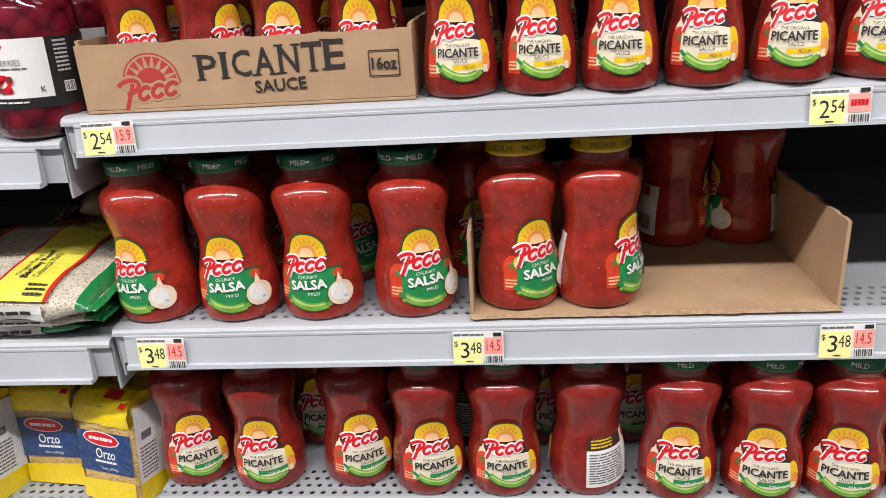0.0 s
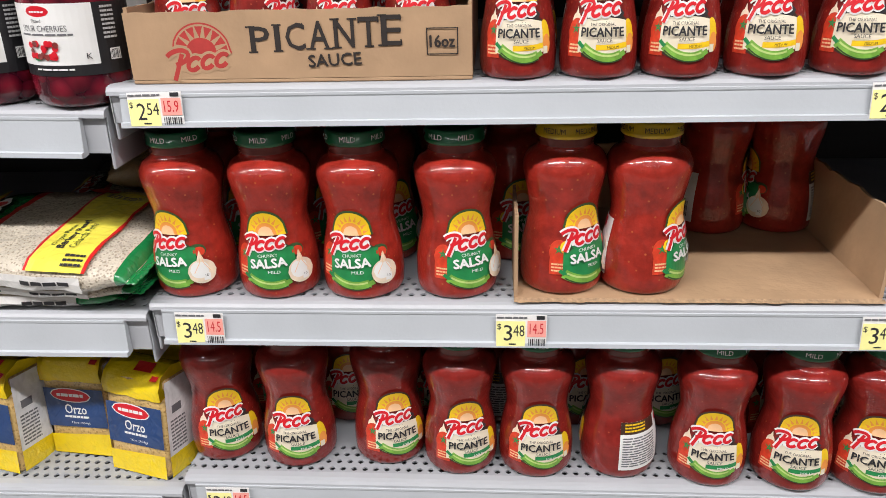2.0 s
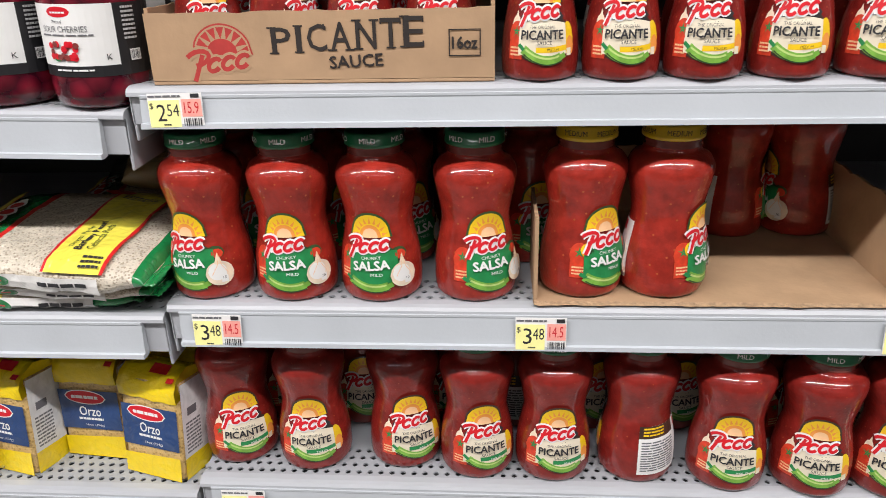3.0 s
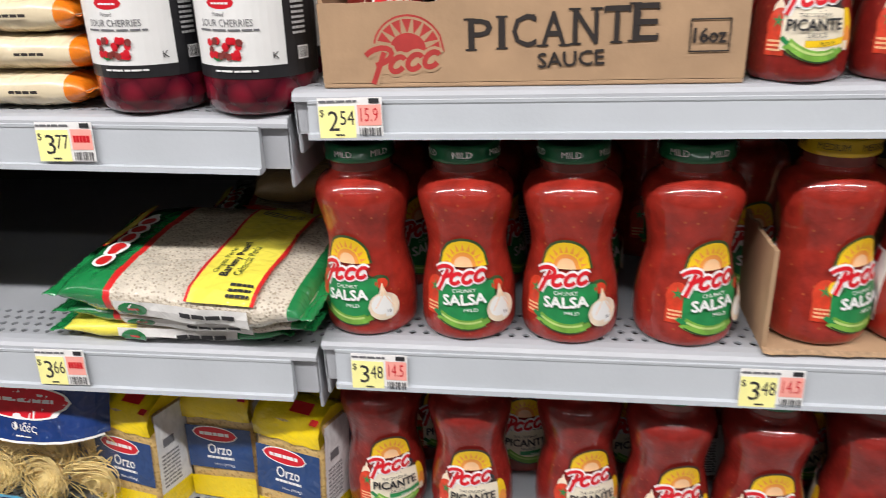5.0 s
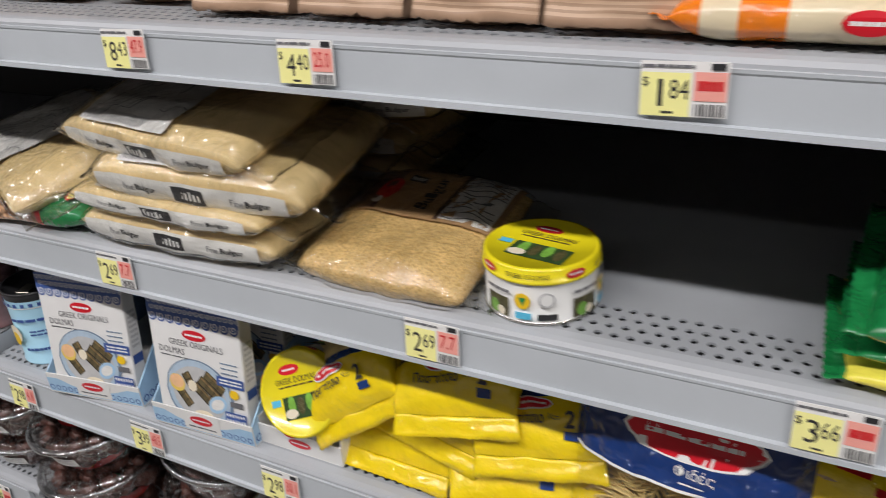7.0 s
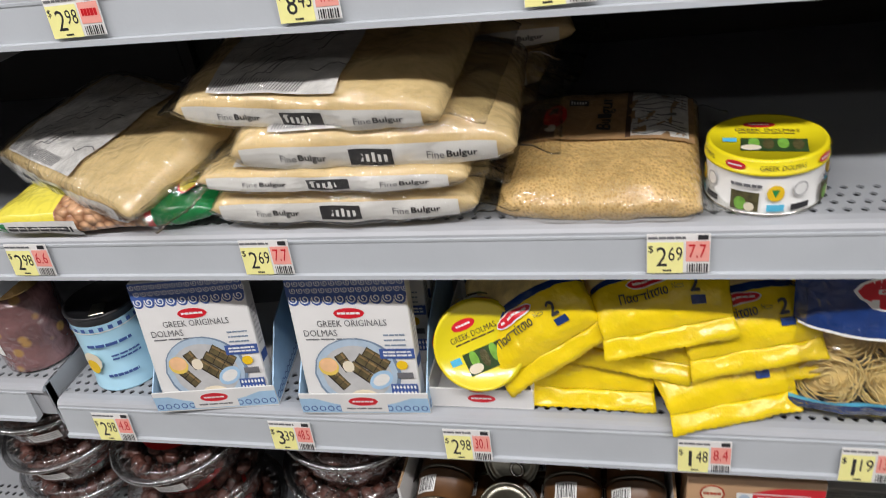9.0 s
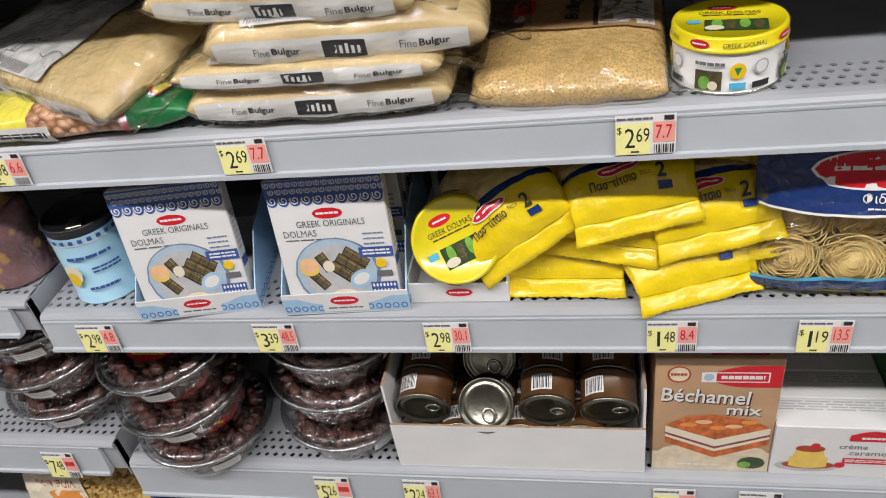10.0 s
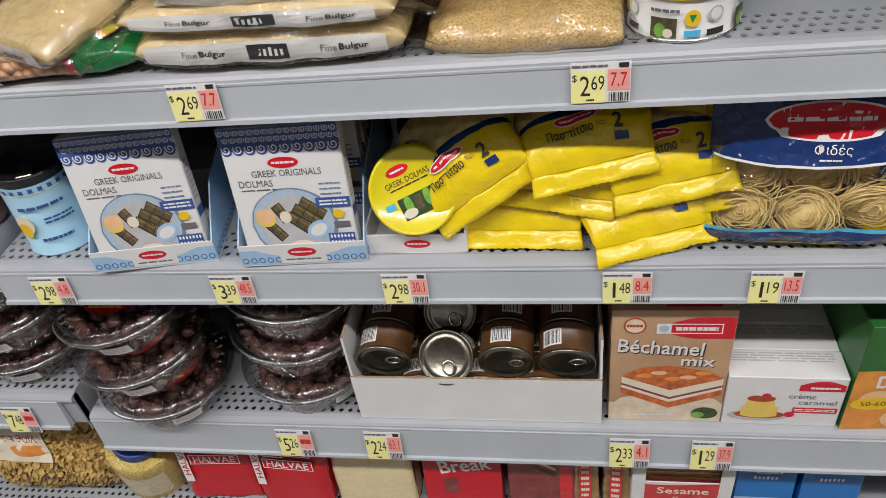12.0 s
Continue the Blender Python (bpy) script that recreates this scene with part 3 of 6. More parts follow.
# ---- glass jars of salsa ----
JAR = smooth_profile([(0.0345, 0.0), (0.0395, 0.0028), (0.0416, 0.010), (0.0418, 0.026), (0.0402, 0.045), (0.0364, 0.064), (0.0341, 0.078), (0.0350, 0.091), (0.0388, 0.110), (0.0410, 0.122), (0.0404, 0.131), (0.0352, 0.1390), (0.0285, 0.1430), (0.0266, 0.1475)], 3)


def cap_profile(r, z0, z1):
    return [(r - 0.0012, z0), (r, z0 + 0.001), (r, z0 + 0.004), (r - 0.0006, z0 + 0.0045), (r - 0.0004, z1 - 0.002), (r - 0.0022, z1), (r - 0.006, z1), (r - 0.007, z1 - 0.001), (0.0, z1 - 0.001)]


def salsa_jar(style, cap):
    """style: 'salsa' or 'picante'. The front label looks towards -y."""
    words = {"salsa": "chunky salsa", "picante": "picante sauce"}[style]
    capword = "green" if cap is GREENCAP else "yellow"
    j = thing("salsa_jar", "waisted glass jar of red " + words + ", " + capword + " lid", "jar", "salsa jars")
    lathe("glass_body", JAR, SAUCE if style == "salsa" else SAUCE_DARK, j, 64, cap_bottom=True, beads=(0.1275, 0.1345, 0.00035))
    lathe("neck", [(0.0266, 0.1470), (0.0276, 0.1485), (0.0264, 0.1502), (0.0276, 0.1518), (0.0266, 0.1535), (0.0272, 0.1555)], GLASSRIM, j, 36)
    c = lathe("lid", cap_profile(0.0294, 0.1550, 0.169), cap, j, 48)
    lidp = Print(round_surf([(0.0298, 0.150), (0.0298, 0.170)], 0.029))
    for a in (-0.062, -0.030, 0.0, 0.030, 0.062):
        lidp.text("MILD" if cap is GREENCAP else "MEDIUM", a, 0.1630, 0.0050, WHITE if cap is GREENCAP else BROWNINK, 0.015 if cap is GREENCAP else 0.021)
    lidp.make("lid_print", c)
    p = Print(round_surf(JAR, 0.0405))

    def tomato(x, z):
        p.oval(x, z + 0.004, 0.0098, 0.0120, TOMATO, n=12)
        p.rect(x - 0.0085, z - 0.0190, x + 0.0075, z - 0.0030, TOMATO, 4, 2)
        d = p.lift()
        for k in range(5):
            a = radians(90 + 72 * k)
            p.tri([(x + 0.0012 * math.cos(a + 1.2), z + 0.0065 + 0.0012 * math.sin(a + 1.2)), (x + 0.0058 * math.cos(a), z + 0.0065 + 0.0058 * math.sin(a)), (x + 0.0012 * math.cos(a - 1.2), z + 0.0065 + 0.0012 * math.sin(a - 1.2))], LEAF, d)
        p.bars(x - 0.0065, z - 0.0165, x + 0.0055, z - 0.0065, 3, PEACH, 4)

    def pepper(x0, z0, x1, z1, dip, w):
        def run(a, b, lift):
            return [(x0 + (x1 - x0) * t, z0 + (z1 - z0) * t - dip * 4 * t * (1 - t) + lift) for t in [a + (b - a) * k / 12 for k in range(13)]]
        d = p.lift()
        p.stroke(run(0.04, 0.90, 0), w, LIME, d)
        p.stroke(run(0.84, 1.0, 0), w * 0.55, LIME, d)
        p.stroke(run(0.10, 0.85, w * 0.22), w * 0.20, LIMEPALE)
        p.stroke(run(0.06, 0.92, -w * 0.44), w * 0.14, DARKGREEN)
        p.stroke(run(-0.06, 0.06, 0), w * 0.4, LEAF)

    if style == "salsa":
        p.oval(0.0, 0.040, 0.0315, 0.0235, DARKGREEN, -1, 1, 16)
        tomato(-0.029, 0.043)
        p.oval(0.027, 0.052, 0.0095, 0.0065, DARKGREEN)
        p.oval(0.029, 0.051, 0.0060, 0.0045, TOMATO)
        if cap is not GREENCAP:
            p.oval(-0.020, 0.052, 0.0080, 0.0070, SUN)
            p.oval(-0.020, 0.051, 0.0050, 0.0045, DARKGREEN)
        p.band(-0.0245, 0.0255, lambda u: 0.022 + 4 * u * u, lambda u: 0.0575 - 3 * u * u, LEAF, 12, 3)
        pepper(-0.025, 0.0270, 0.019, 0.0215, 0.0065, 0.0095)
        sun_logo(p, -0.002, 0.0620, 1.20, arch=DARKGREEN)
        p.text("CHUNKY", -0.001, 0.0500, 0.0032, WHITE, 0.019, rot=3)
        p.text("SALSA", -0.001, 0.0422, 0.0090, WHITE, 0.034, rot=4, bold=0.0005)
        p.text("MILD" if cap is GREENCAP else "MEDIUM", 0.004, 0.0330, 0.0030, WHITE, 0.011)
        p.oval(0.0290, 0.0310, 0.0128, 0.0128, ONION, -1, 1, 16)
        p.oval(0.0270, 0.0330, 0.0085, 0.0090, WHITE, -1, 1, 12)
        p.band(0.0255, 0.0315, 0.041, lambda u: 0.053 - abs(u - 0.0285) * 3, ONION, 4, 2)
        p.stroke([(0.0290, 0.052), (0.0275, 0.040), (0.0220, 0.030)], 0.0006, PEACH)
        p.stroke([(0.0290, 0.052), (0.0310, 0.040), (0.0360, 0.031)], 0.0006, PEACH)
        p.rect(0.0295, 0.0215, 0.0355, 0.0290, WHITE, 2, 2)
        p.text("10", 0.0325, 0.0265, 0.0028, INK)
    else:
        p.oval(0.0, 0.041, 0.0335, 0.0235, DARKBROWN, -1, 1, 18)
        p.oval(-0.030, 0.053, 0.0055, 0.0080, ONION)
        p.band(-0.0315, -0.0280, 0.058, lambda u: 0.066 - abs(u + 0.0297) * 3, ONION, 4, 2)
        tomato(-0.0285, 0.040)
        p.oval(0.029, 0.040, 0.0072, 0.0150, SUN, n=10)
        p.oval(0.031, 0.033, 0.0050, 0.0090, ORANGE)
        p.rect(0.0265, 0.0240, 0.0320, 0.0310, CREAM, 2, 1)
        p.oval(0.0, 0.0600, 0.0245, 0.0070, INK)
        p.band(-0.0245, 0.0255, lambda u: 0.024 + 3 * u * u, lambda u: 0.0570 - 5 * u * u, CREAM, 12, 3)
        p.band(-0.006, 0.0255, lambda u: 0.0275 + 3 * u * u, lambda u: 0.0325 + 3 * u * u, LEAF if cap is GREENCAP else SUN, 10, 1)
        pepper(-0.0210, 0.0325, 0.024, 0.0255, 0.0085, 0.0090)
        sun_logo(p, -0.001, 0.0645, 1.20, arch=DARKBROWN)
        p.text("THE ORIGINAL", 0.0, 0.0510, 0.0028, INK, 0.025)
        p.text("PICANTE", 0.0, 0.0440, 0.0082, INK, 0.041, bold=0.0003)
        p.text("SAUCE", 0.002, 0.0367, 0.0035, INK, 0.014)
        p.text("MILD" if cap is GREENCAP else "MEDIUM", 0.010, 0.0304, 0.0026, WHITE if cap is GREENCAP else BROWNINK, 0.011)
    p.make("front_label", j, "printed front label with sun mark and vegetables")
    q = Print(round_surf(JAR, 0.0405, math.pi))
    q.rect(-0.040, 0.014, 0.040, 0.072, WHITE, 14, 8)
    q.rect(-0.040, 0.058, 0.008, 0.072, DARKBROWN, 8, 2)
    q.bars(-0.035, 0.060, -0.008, 0.071, 3, SUN, 7)
    q.rect(0.014, 0.060, 0.026, 0.070, BADGE, 3, 2)
    q.bars(-0.037, 0.018, 0.006, 0.055, 12, GREYINK, 2)
    q.code(0.014, 0.020, 0.034, 0.038, 14)
    q.make("back_label", j, "white back label with small writing and barcode")
    return j


SALSA_MILD = salsa_jar("salsa", GREENCAP)
SALSA_MED = salsa_jar("salsa", YELLOWCAP)
PIC_MILD = salsa_jar("picante", GREENCAP)
PIC_MED = salsa_jar("picante", YELLOWCAP)


def put(model, x, y, z, rz=0.0, s=(1, 1, 1), rx=0.0, ry=0.0, first=[]):
    """The model itself the first time, copies after that."""
    m = pose(x, y, z, rx, ry, rz)
    if model.name in first:
        ob = copy_thing(model, m)
    else:
        first.append(model.name)
        ob, model.matrix_basis = model, m
    ob.scale = s
    return ob


for x, y, rz in ((-0.322, 0.90, -13), (-0.232, 0.898, 3), (-0.143, 0.898, -4), (-0.046, 0.90, 24)):
    put(SALSA_MILD, x, y, S2, rz)
for x, y, rz in ((0.061, 0.903, 32), (0.142, 0.903, 57), (0.250, 1.062, 84), (0.331, 1.066, -88), (0.012, 0.995, 20)):
    put(SALSA_MED, x, y, S2 + (0.004 if x > 0.02 else 0), rz)
for x, y, rz in ((-0.318, 0.992, 60), (-0.228, 0.99, 75), (-0.135, 0.988, 40), (-0.062, 1.085, 30), (-0.30, 1.085, 10), (-0.20, 1.085, 200)):
    put(SALSA_MILD, x, y, S2, rz)
for x, y, rz in ((-0.327, 0.920, 24), (-0.236, 0.911, 8), (-0.130, 0.919, 20), (-0.046, 0.904, 15), (0.040, 0.902, 5), (0.133, 0.904, -130), (0.230, 0.893, -8), (0.319, 0.888, -14), (0.402, 0.886, -20), (0.488, 0.89, -20),
                 (-0.30, 1.01, 40), (-0.19, 1.00, 10), (-0.09, 1.005, 30), (0.0, 1.0, 190), (0.09, 0.998, 20), (0.19, 1.0, 10), (0.285, 0.985, 60), (0.375, 0.98, 15)):
    put(PIC_MILD, x, y, S3, rz)
SMALL = (0.81, 0.81, 0.90)
for x, y, rz in ((0.013, 0.884, 0), (0.084, 0.882, -2), (0.155, 0.880, -8), (0.228, 0.880, -14), (0.302, 0.879, -18), (0.376, 0.880, -20), (0.450, 0.884, -22),
                 (-0.293, 0.906, 25), (-0.222, 0.905, 60), (-0.150, 0.905, 12), (-0.078, 0.905, 8), (-0.29, 0.978, 30), (-0.218, 0.978, 10), (-0.146, 0.978, 70), (-0.076, 0.978, 20),
                 (0.02, 0.958, 20), (0.092, 0.958, 70), (0.165, 0.956, 10), (0.24, 0.956, 30), (0.31, 0.956, 20), (0.385, 0.956, 20)):
    put(PIC_MED, x, y, S1 + (0.0035 if x < -0.05 else 0), rz, SMALL)


# ---- corrugated cartons ----
def carton(name, label, x0, y0, x1, y1, z, hf, hs, hb, t=0.0035, material=KRAFT, edge=KRAFTEDGE, ragged=0.0):
    """Open tray with walls of given heights (front, side, back)."""
    c = thing(name, label, "carton")
    c.location = (x0, y0, z)
    w, d = x1 - x0, y1 - y0
    part("bottom", box_bm(0, 0, 0, w, d, t, 0.0008, 1), material, c)

    def wall(wname, a, b, h, along, at):
        n = 26
        verts, faces = [], []
        for k in range(n + 1):
            s = a + (b - a) * k / n
            top = h + ragged * (noise.noise((s * 55, at * 31, 3.1)) + 0.6 * noise.noise((s * 160, at * 9, 8.0)))
            for off in (0, t):
                for zz in (t + 0.0002, max(t + 0.002, top)):
                    verts.append((s, at + off, zz) if along == "x" else (at + off, s, zz))
        for k in range(n):
            o = k * 4
            faces += [(o, o + 4, o + 5, o + 1), (o + 2, o + 3, o + 7, o + 6), (o + 1, o + 5, o + 7, o + 3)]
        faces += [(0, 1, 3, 2), (n * 4, n * 4 + 2, n * 4 + 3, n * 4 + 1)]
        idx = [1 if (q % 3 == 2 and q < n * 3) else 0 for q in range(len(faces))]
        obj(wname, verts, faces, [material, edge], c, idx, False)

    if hf:
        wall("front_wall", 0, w, hf, "x", 0.0)
    wall("back_wall", 0, w, hb, "x", d - t)
    wall("side_wall", t + 0.0003, d - t - 0.0003, hs, "y", 0.0)
    wall("side_wall", t + 0.0003, d - t - 0.0003, hs, "y", w - t)
    return c


pc = carton("sauce_carton", "brown corrugated carton printed for picante sauce jars", -0.334, 0.858, -0.027, 1.13, S1, 0.062, 0.066, 0.066, ragged=0.002)
p = Print(flat((0, 0, 0), (1, 0, 0), (0, 0, 1)))
p.step = 0.000015
p.oval(0.067, 0.0260, 0.0275, 0.0270, REDINK, 0.0, 1.0, 20)
p.oval(0.067, 0.0260, 0.0260, 0.0255, KRAFT, 0.0, 1.0, 20)
d = p.lift()
for k in range(9):
    a = radians(10 + 20 * k)
    p.tri([(0.067 + 0.0245 * math.cos(a - 0.15), 0.026 + 0.0240 * math.sin(a - 0.15)), (0.067 + 0.0135 * math.cos(a), 0.026 + 0.0135 * math.sin(a)), (0.067 + 0.0245 * math.cos(a + 0.15), 0.026 + 0.0240 * math.sin(a + 0.15))], REDINK, d)
p.oval(0.067, 0.0260, 0.0145, 0.0140, REDINK, 0.0, 1.0, 14)
sun_logo(p, 0.066, 0.0200, 1.50, REDINK, None, REDINK, KRAFT)
p.make("sun_mark", pc, "dark red printed sun mark")
p = Print(flat((0, 0, 0), (1, 0, 0), (0, 0, 1)))
for k, ch in enumerate("PICANTE"):
    p.text(ch, (0.121, 0.1365, 0.1525, 0.1735, 0.196, 0.2175, 0.2375)[k], 0.0375 + 0.0010 * k, 0.0215 + 0.0006 * k, BROWNINK, 0.0045 if ch == "I" else 0.0170, bold=0.0003)
    d = p.lift()
    cx, cz, hh = (0.121, 0.1365, 0.1525, 0.1735, 0.196, 0.2175, 0.2375)[k], 0.0375 + 0.0010 * k, (0.0215 + 0.0006 * k) / 2
    feet = {"P": ((-0.0070, -1), (-0.0080, 1)), "I": ((0, -1), (0, 1)), "A": ((-0.0078, -1), (0.0078, -1)), "N": ((-0.0072, -1), (-0.0080, 1), (0.0072, 1)), "T": ((0, -1),), "E": ((-0.0080, -1), (-0.0080, 1)), "C": ()}[ch]
    for fx, side in feet:
        p.rect(cx + fx - 0.0042, cz + side * hh - 0.0007, cx + fx + 0.0042, cz + side * hh + 0.0007, BROWNINK, 1, 1, d)
    for fx, side in {"T": ((-0.0085, 1), (0.0085, 1)), "E": ((0.0080, 1), (0.0080, -1)), "C": ((0.0068, 1),)}.get(ch, ()):
        p.rect(cx + fx - 0.0007, cz + side * (hh - 0.0048), cx + fx + 0.0007, cz + side * hh, BROWNINK, 1, 1, d)
    if ch in "PINTE":
        sx = {"P": -0.0072, "I": 0, "N": -0.0074, "T": 0, "E": -0.0074}[ch]
        p.rect(cx + sx - 0.0018, cz - hh, cx + sx + 0.0018, cz + hh, BROWNINK, 1, 1, d)
p.text("SAUCE", 0.186, 0.0192, 0.0105, BROWNINK, 0.047, rot=2.5, bold=0.0003)
d = p.lift()
for r in ((0.2675, 0.0222, 0.2950, 0.0232), (0.2675, 0.0440, 0.2950, 0.0450), (0.2675, 0.0222, 0.2685, 0.0450), (0.2940, 0.0222, 0.2950, 0.0450)):
    p.rect(*r, BROWNINK, 1, 1, d)
p.text("16oz", 0.2812, 0.0335, 0.0100, BROWNINK, 0.0215, bold=0.0004)
p.make("print", pc, "black and dark red printing")

tray = carton("jar_tray", "torn brown corrugated tray, half empty, under salsa jars", 0.012, 0.858, 0.366, 1.125, S2, 0.0, 0.088, 0.088, ragged=0.004)
v, f = [], []
for k in range(61):
    s = 0.354 * k / 60
    v += [(s, 0.0, 0.0042), (s, -0.004 - 0.004 * abs(noise.noise((s * 70, 1.0, 4.0))) , 0.0018), (s, 0.0, 0.0)]
for k in range(60):
    o = k * 3
    f += [(o, o + 1, o + 4, o + 3), (o + 1, o + 2, o + 5, o + 4)]
obj("torn_edge", v, f, [KRAFTEDGE], tray, smooth=False, label="ragged torn cardboard edge")


# ---- cherry jars ----
CHJ = smooth_profile([(0.034, 0.0), (0.0395, 0.003), (0.0425, 0.010), (0.0435, 0.022), (0.0435, 0.105), (0.0420, 0.120), (0.036, 0.132), (0.033, 0.137)], 3)


def cherry_jar():
    j = thing("cherry_jar", "large glass jar of dark sour cherries with white and black label", "jar", "cherry jars")
    lathe("glass_body", CHJ, CHERRY, j, 40, cap_bottom=True)
    lathe("lid", cap_profile(0.0365, 0.137, 0.152), BLACKLABEL, j, 40)
    p = Print(round_surf(CHJ, 0.0435))
    p.rect(-0.115, 0.0300, 0.115, 0.092, BLACKLABEL, 30, 3)
    p.rect(-0.038, 0.0395, 0.038, 0.092, WHITE, 14, 3)
    p.oval(-0.006, 0.0855, 0.011, 0.0045, BADGE)
    p.bars(-0.013, 0.0835, 0.001, 0.0865, 1, WHITE, 3)
    p.text("Pitted", -0.008, 0.0775, 0.0030, GREYINK, 0.009)
    p.text("SOUR CHERRIES", -0.004, 0.0712, 0.0052, GREYINK, 0.041)
    p.bars(-0.027, 0.0645, 0.021, 0.0675, 1, GREYINK, 6)
    rnd = random.Random(5)
    d = p.lift()
    for k in range(22):
        p.oval(-0.006 + rnd.uniform(-0.012, 0.012), 0.0510 + rnd.uniform(-0.006, 0.008), 0.0026, 0.0027, BADGE if k % 3 else WAFER, n=6, d=d + 0.00002 * k)
    p.oval(-0.013, 0.046, 0.004, 0.0025, LEAF)
    p.bars(-0.016, 0.0345, 0.018, 0.0375, 1, WHITE, 8)
    p.text("K", 0.030, 0.047, 0.0050, INK)
    p.bars(0.044, 0.060, 0.056, 0.090, 8, LIGHTGREY, 3)
    p.rect(0.047, 0.042, 0.057, 0.052, WHITE, 2, 1)
    p.code(0.0475, 0.043, 0.0565, 0.051, 8)
    p.make("label", j, "white label with black band and cherry picture")
    return j


CH = cherry_jar()
for x, y, rz in ((-0.396, 0.890, -3), (-0.490, 0.892, 2), (-0.400, 0.988, 10), (-0.496, 0.990, 20)):
    put(CH, x, y, l1(x), rz, (1.05, 1.05, 1.0), 0, SLOPE)


# ---- soft bags lying on the shelves ----
class Bag:
    """Soft pillow of size w (x), l (y), h (z), centred on x and y, lying on z = 0."""

    def __init__(self, w, l, h, e=0.62, end=5.0, wr=0.003, seed=0.0, pinch=0.12):
        self.w, self.l, self.h, self.e, self.end, self.wr, self.seed, self.pinch = w, l, h, e, end, wr, seed, pinch

    def at(self, u, th, d=0.0):
        q = min(1.0, abs(2 * u / self.w))
        k = max(0.0, 1 - q ** self.end) ** 0.5
        c, s = math.cos(th), math.sin(th)
        y = self.l / 2 * (1 - self.pinch * q ** 3) * math.copysign(abs(c) ** self.e, c)
        z = self.h / 2 * (0.04 + 0.96 * k) * math.copysign(abs(s) ** self.e, s)
        o = Vector((0, 0.45 * c, 0.9 * s + 1e-6))
        o.normalize()
        n = noise.noise((u * 26 + self.seed, y * 26, z * 26 + self.seed)) + 0.55 * noise.noise((u * 70, y * 70 + self.seed, z * 60))
        zz = z + self.h / 2 + o.z * (d + self.wr * n * k)
        return Vector((u, y + math.copysign(d, c) * (abs(c) > 0.2) + o.y * self.wr * n * k, max(0.0004, zz)))

    def top(self, u, y, d):
        t = max(-1.0, min(1.0, 2 * y / self.l))
        return self.at(u, math.acos(math.copysign(abs(t) ** (1 / self.e), t)), d * 3.5 + 0.0020)

    def front(self, u, z, d):
        t = max(-1.0, min(1.0, 2 * z / self.h))
        v = self.at(u, math.pi - math.asin(math.copysign(abs(t) ** (1 / self.e), t)), d * 3.5 + 0.0012)
        return v

    def body(self, name, material, parent, nu=36, nt=40, zones=()):
        """zones: (u0, u1, material) stripes across the bag."""
        verts, faces, idx = [], [], []
        mats = [material] + [z[2] for z in zones]
        inv = 1 / self.e
        ang = set()
        for q in range(15):
            t = -0.96 + 1.92 * q / 14
            a = math.acos(math.copysign(abs(t) ** inv, t))
            ang |= {round(a, 4), round(2 * math.pi - a, 4)}
        for q in range(7):
            t = -0.9 + 1.8 * q / 6
            a = math.asin(math.copysign(abs(t) ** inv, t))
            ang |= {round(a % (2 * math.pi), 4), round(math.pi - a, 4)}
        ang = sorted(ang)
        nt = len(ang)
        for a in range(nu + 1):
            t = a / nu
            u = self.w / 2 * math.sin((t - 0.5) * math.pi) * 0.5 + self.w * (t - 0.5) * 0.5
            for b in range(nt):
                verts.append(self.at(u, ang[b]))
        for a in range(nu):
            uc = (verts[a * nt].x + verts[(a + 1) * nt].x) / 2
            k = 0
            for n, (z0, z1, m) in enumerate(zones):
                if z0 <= uc < z1:
                    k = n + 1
            for b in range(nt):
                c = (b + 1) % nt
                faces.append((a * nt + b, (a + 1) * nt + b, (a + 1) * nt + c, a * nt + c))
                idx.append(k)
        faces += [tuple(range(nt)), tuple(nu * nt + b for b in range(nt - 1, -1, -1))]
        idx += [0, 0]
        return obj(name, verts, faces, mats, parent, idx)

    def seal(self, material, parent, side, length=0.014, flare=1.05, droop=0.0):
        """Crimped flat end of the bag, with a zigzag cut."""
        n, rows = 34, 5
        x0 = side * self.w / 2 * 0.985
        verts, faces = [], []
        for r in range(rows + 1):
            for k in range(n + 1):
                t = k / n - 0.5
                y = t * self.l * (1 - self.pinch) * (1 + (flare - 1) * r / rows)
                x = x0 + side * (length * r / rows + (0.0012 if (k % 2 and r == rows) else 0))
                z = self.h / 2 + 0.0009 * math.sin(r * 3.1) + (0.004 + 0.16 * max(0.0, length - 0.016)) * noise.noise((y * 40 + self.seed, r * 0.4, 2.0)) - droop * (r / rows) ** 1.5
                verts.append((x, y, max(0.0006, z)))
        for r in range(rows):
            for k in range(n):
                o = r * (n + 1) + k
                faces.append((o, o + 1, o + n + 2, o + n + 1))
        ob = obj("end_seal", verts, faces, [material], parent)
        sol = ob.modifiers.new("thick", "SOLIDIFY")
        sol.thickness = 0.0006
        return ob


def film_skin(b, parent):
    """Loose clear film just outside the filling."""
    b2 = Bag(b.w, b.l + 0.009, b.h + 0.008, b.e, b.end, b.wr * 1.15, b.seed, b.pinch)
    ob = b2.body("film", FILM, parent)
    ob.location = (0, 0, -0.0030)
    return ob


def tag_mark(p, u, v, w, h, m=INK, bars=WHITE, rot=0):
    """A brand badge as a plain dark plate with bars."""
    p.rect(u - w / 2, v - h / 2, u + w / 2, v + h / 2, m, 3, 2)
    d = p.lift()
    for k in range(6):
        x = u - w * 0.40 + k * w * 0.14
        p.rect(x, v - h * 0.28, x + w * 0.075, v + h * (0.30 if k in (0, 3) else 0.18), bars, 1, 1, d)


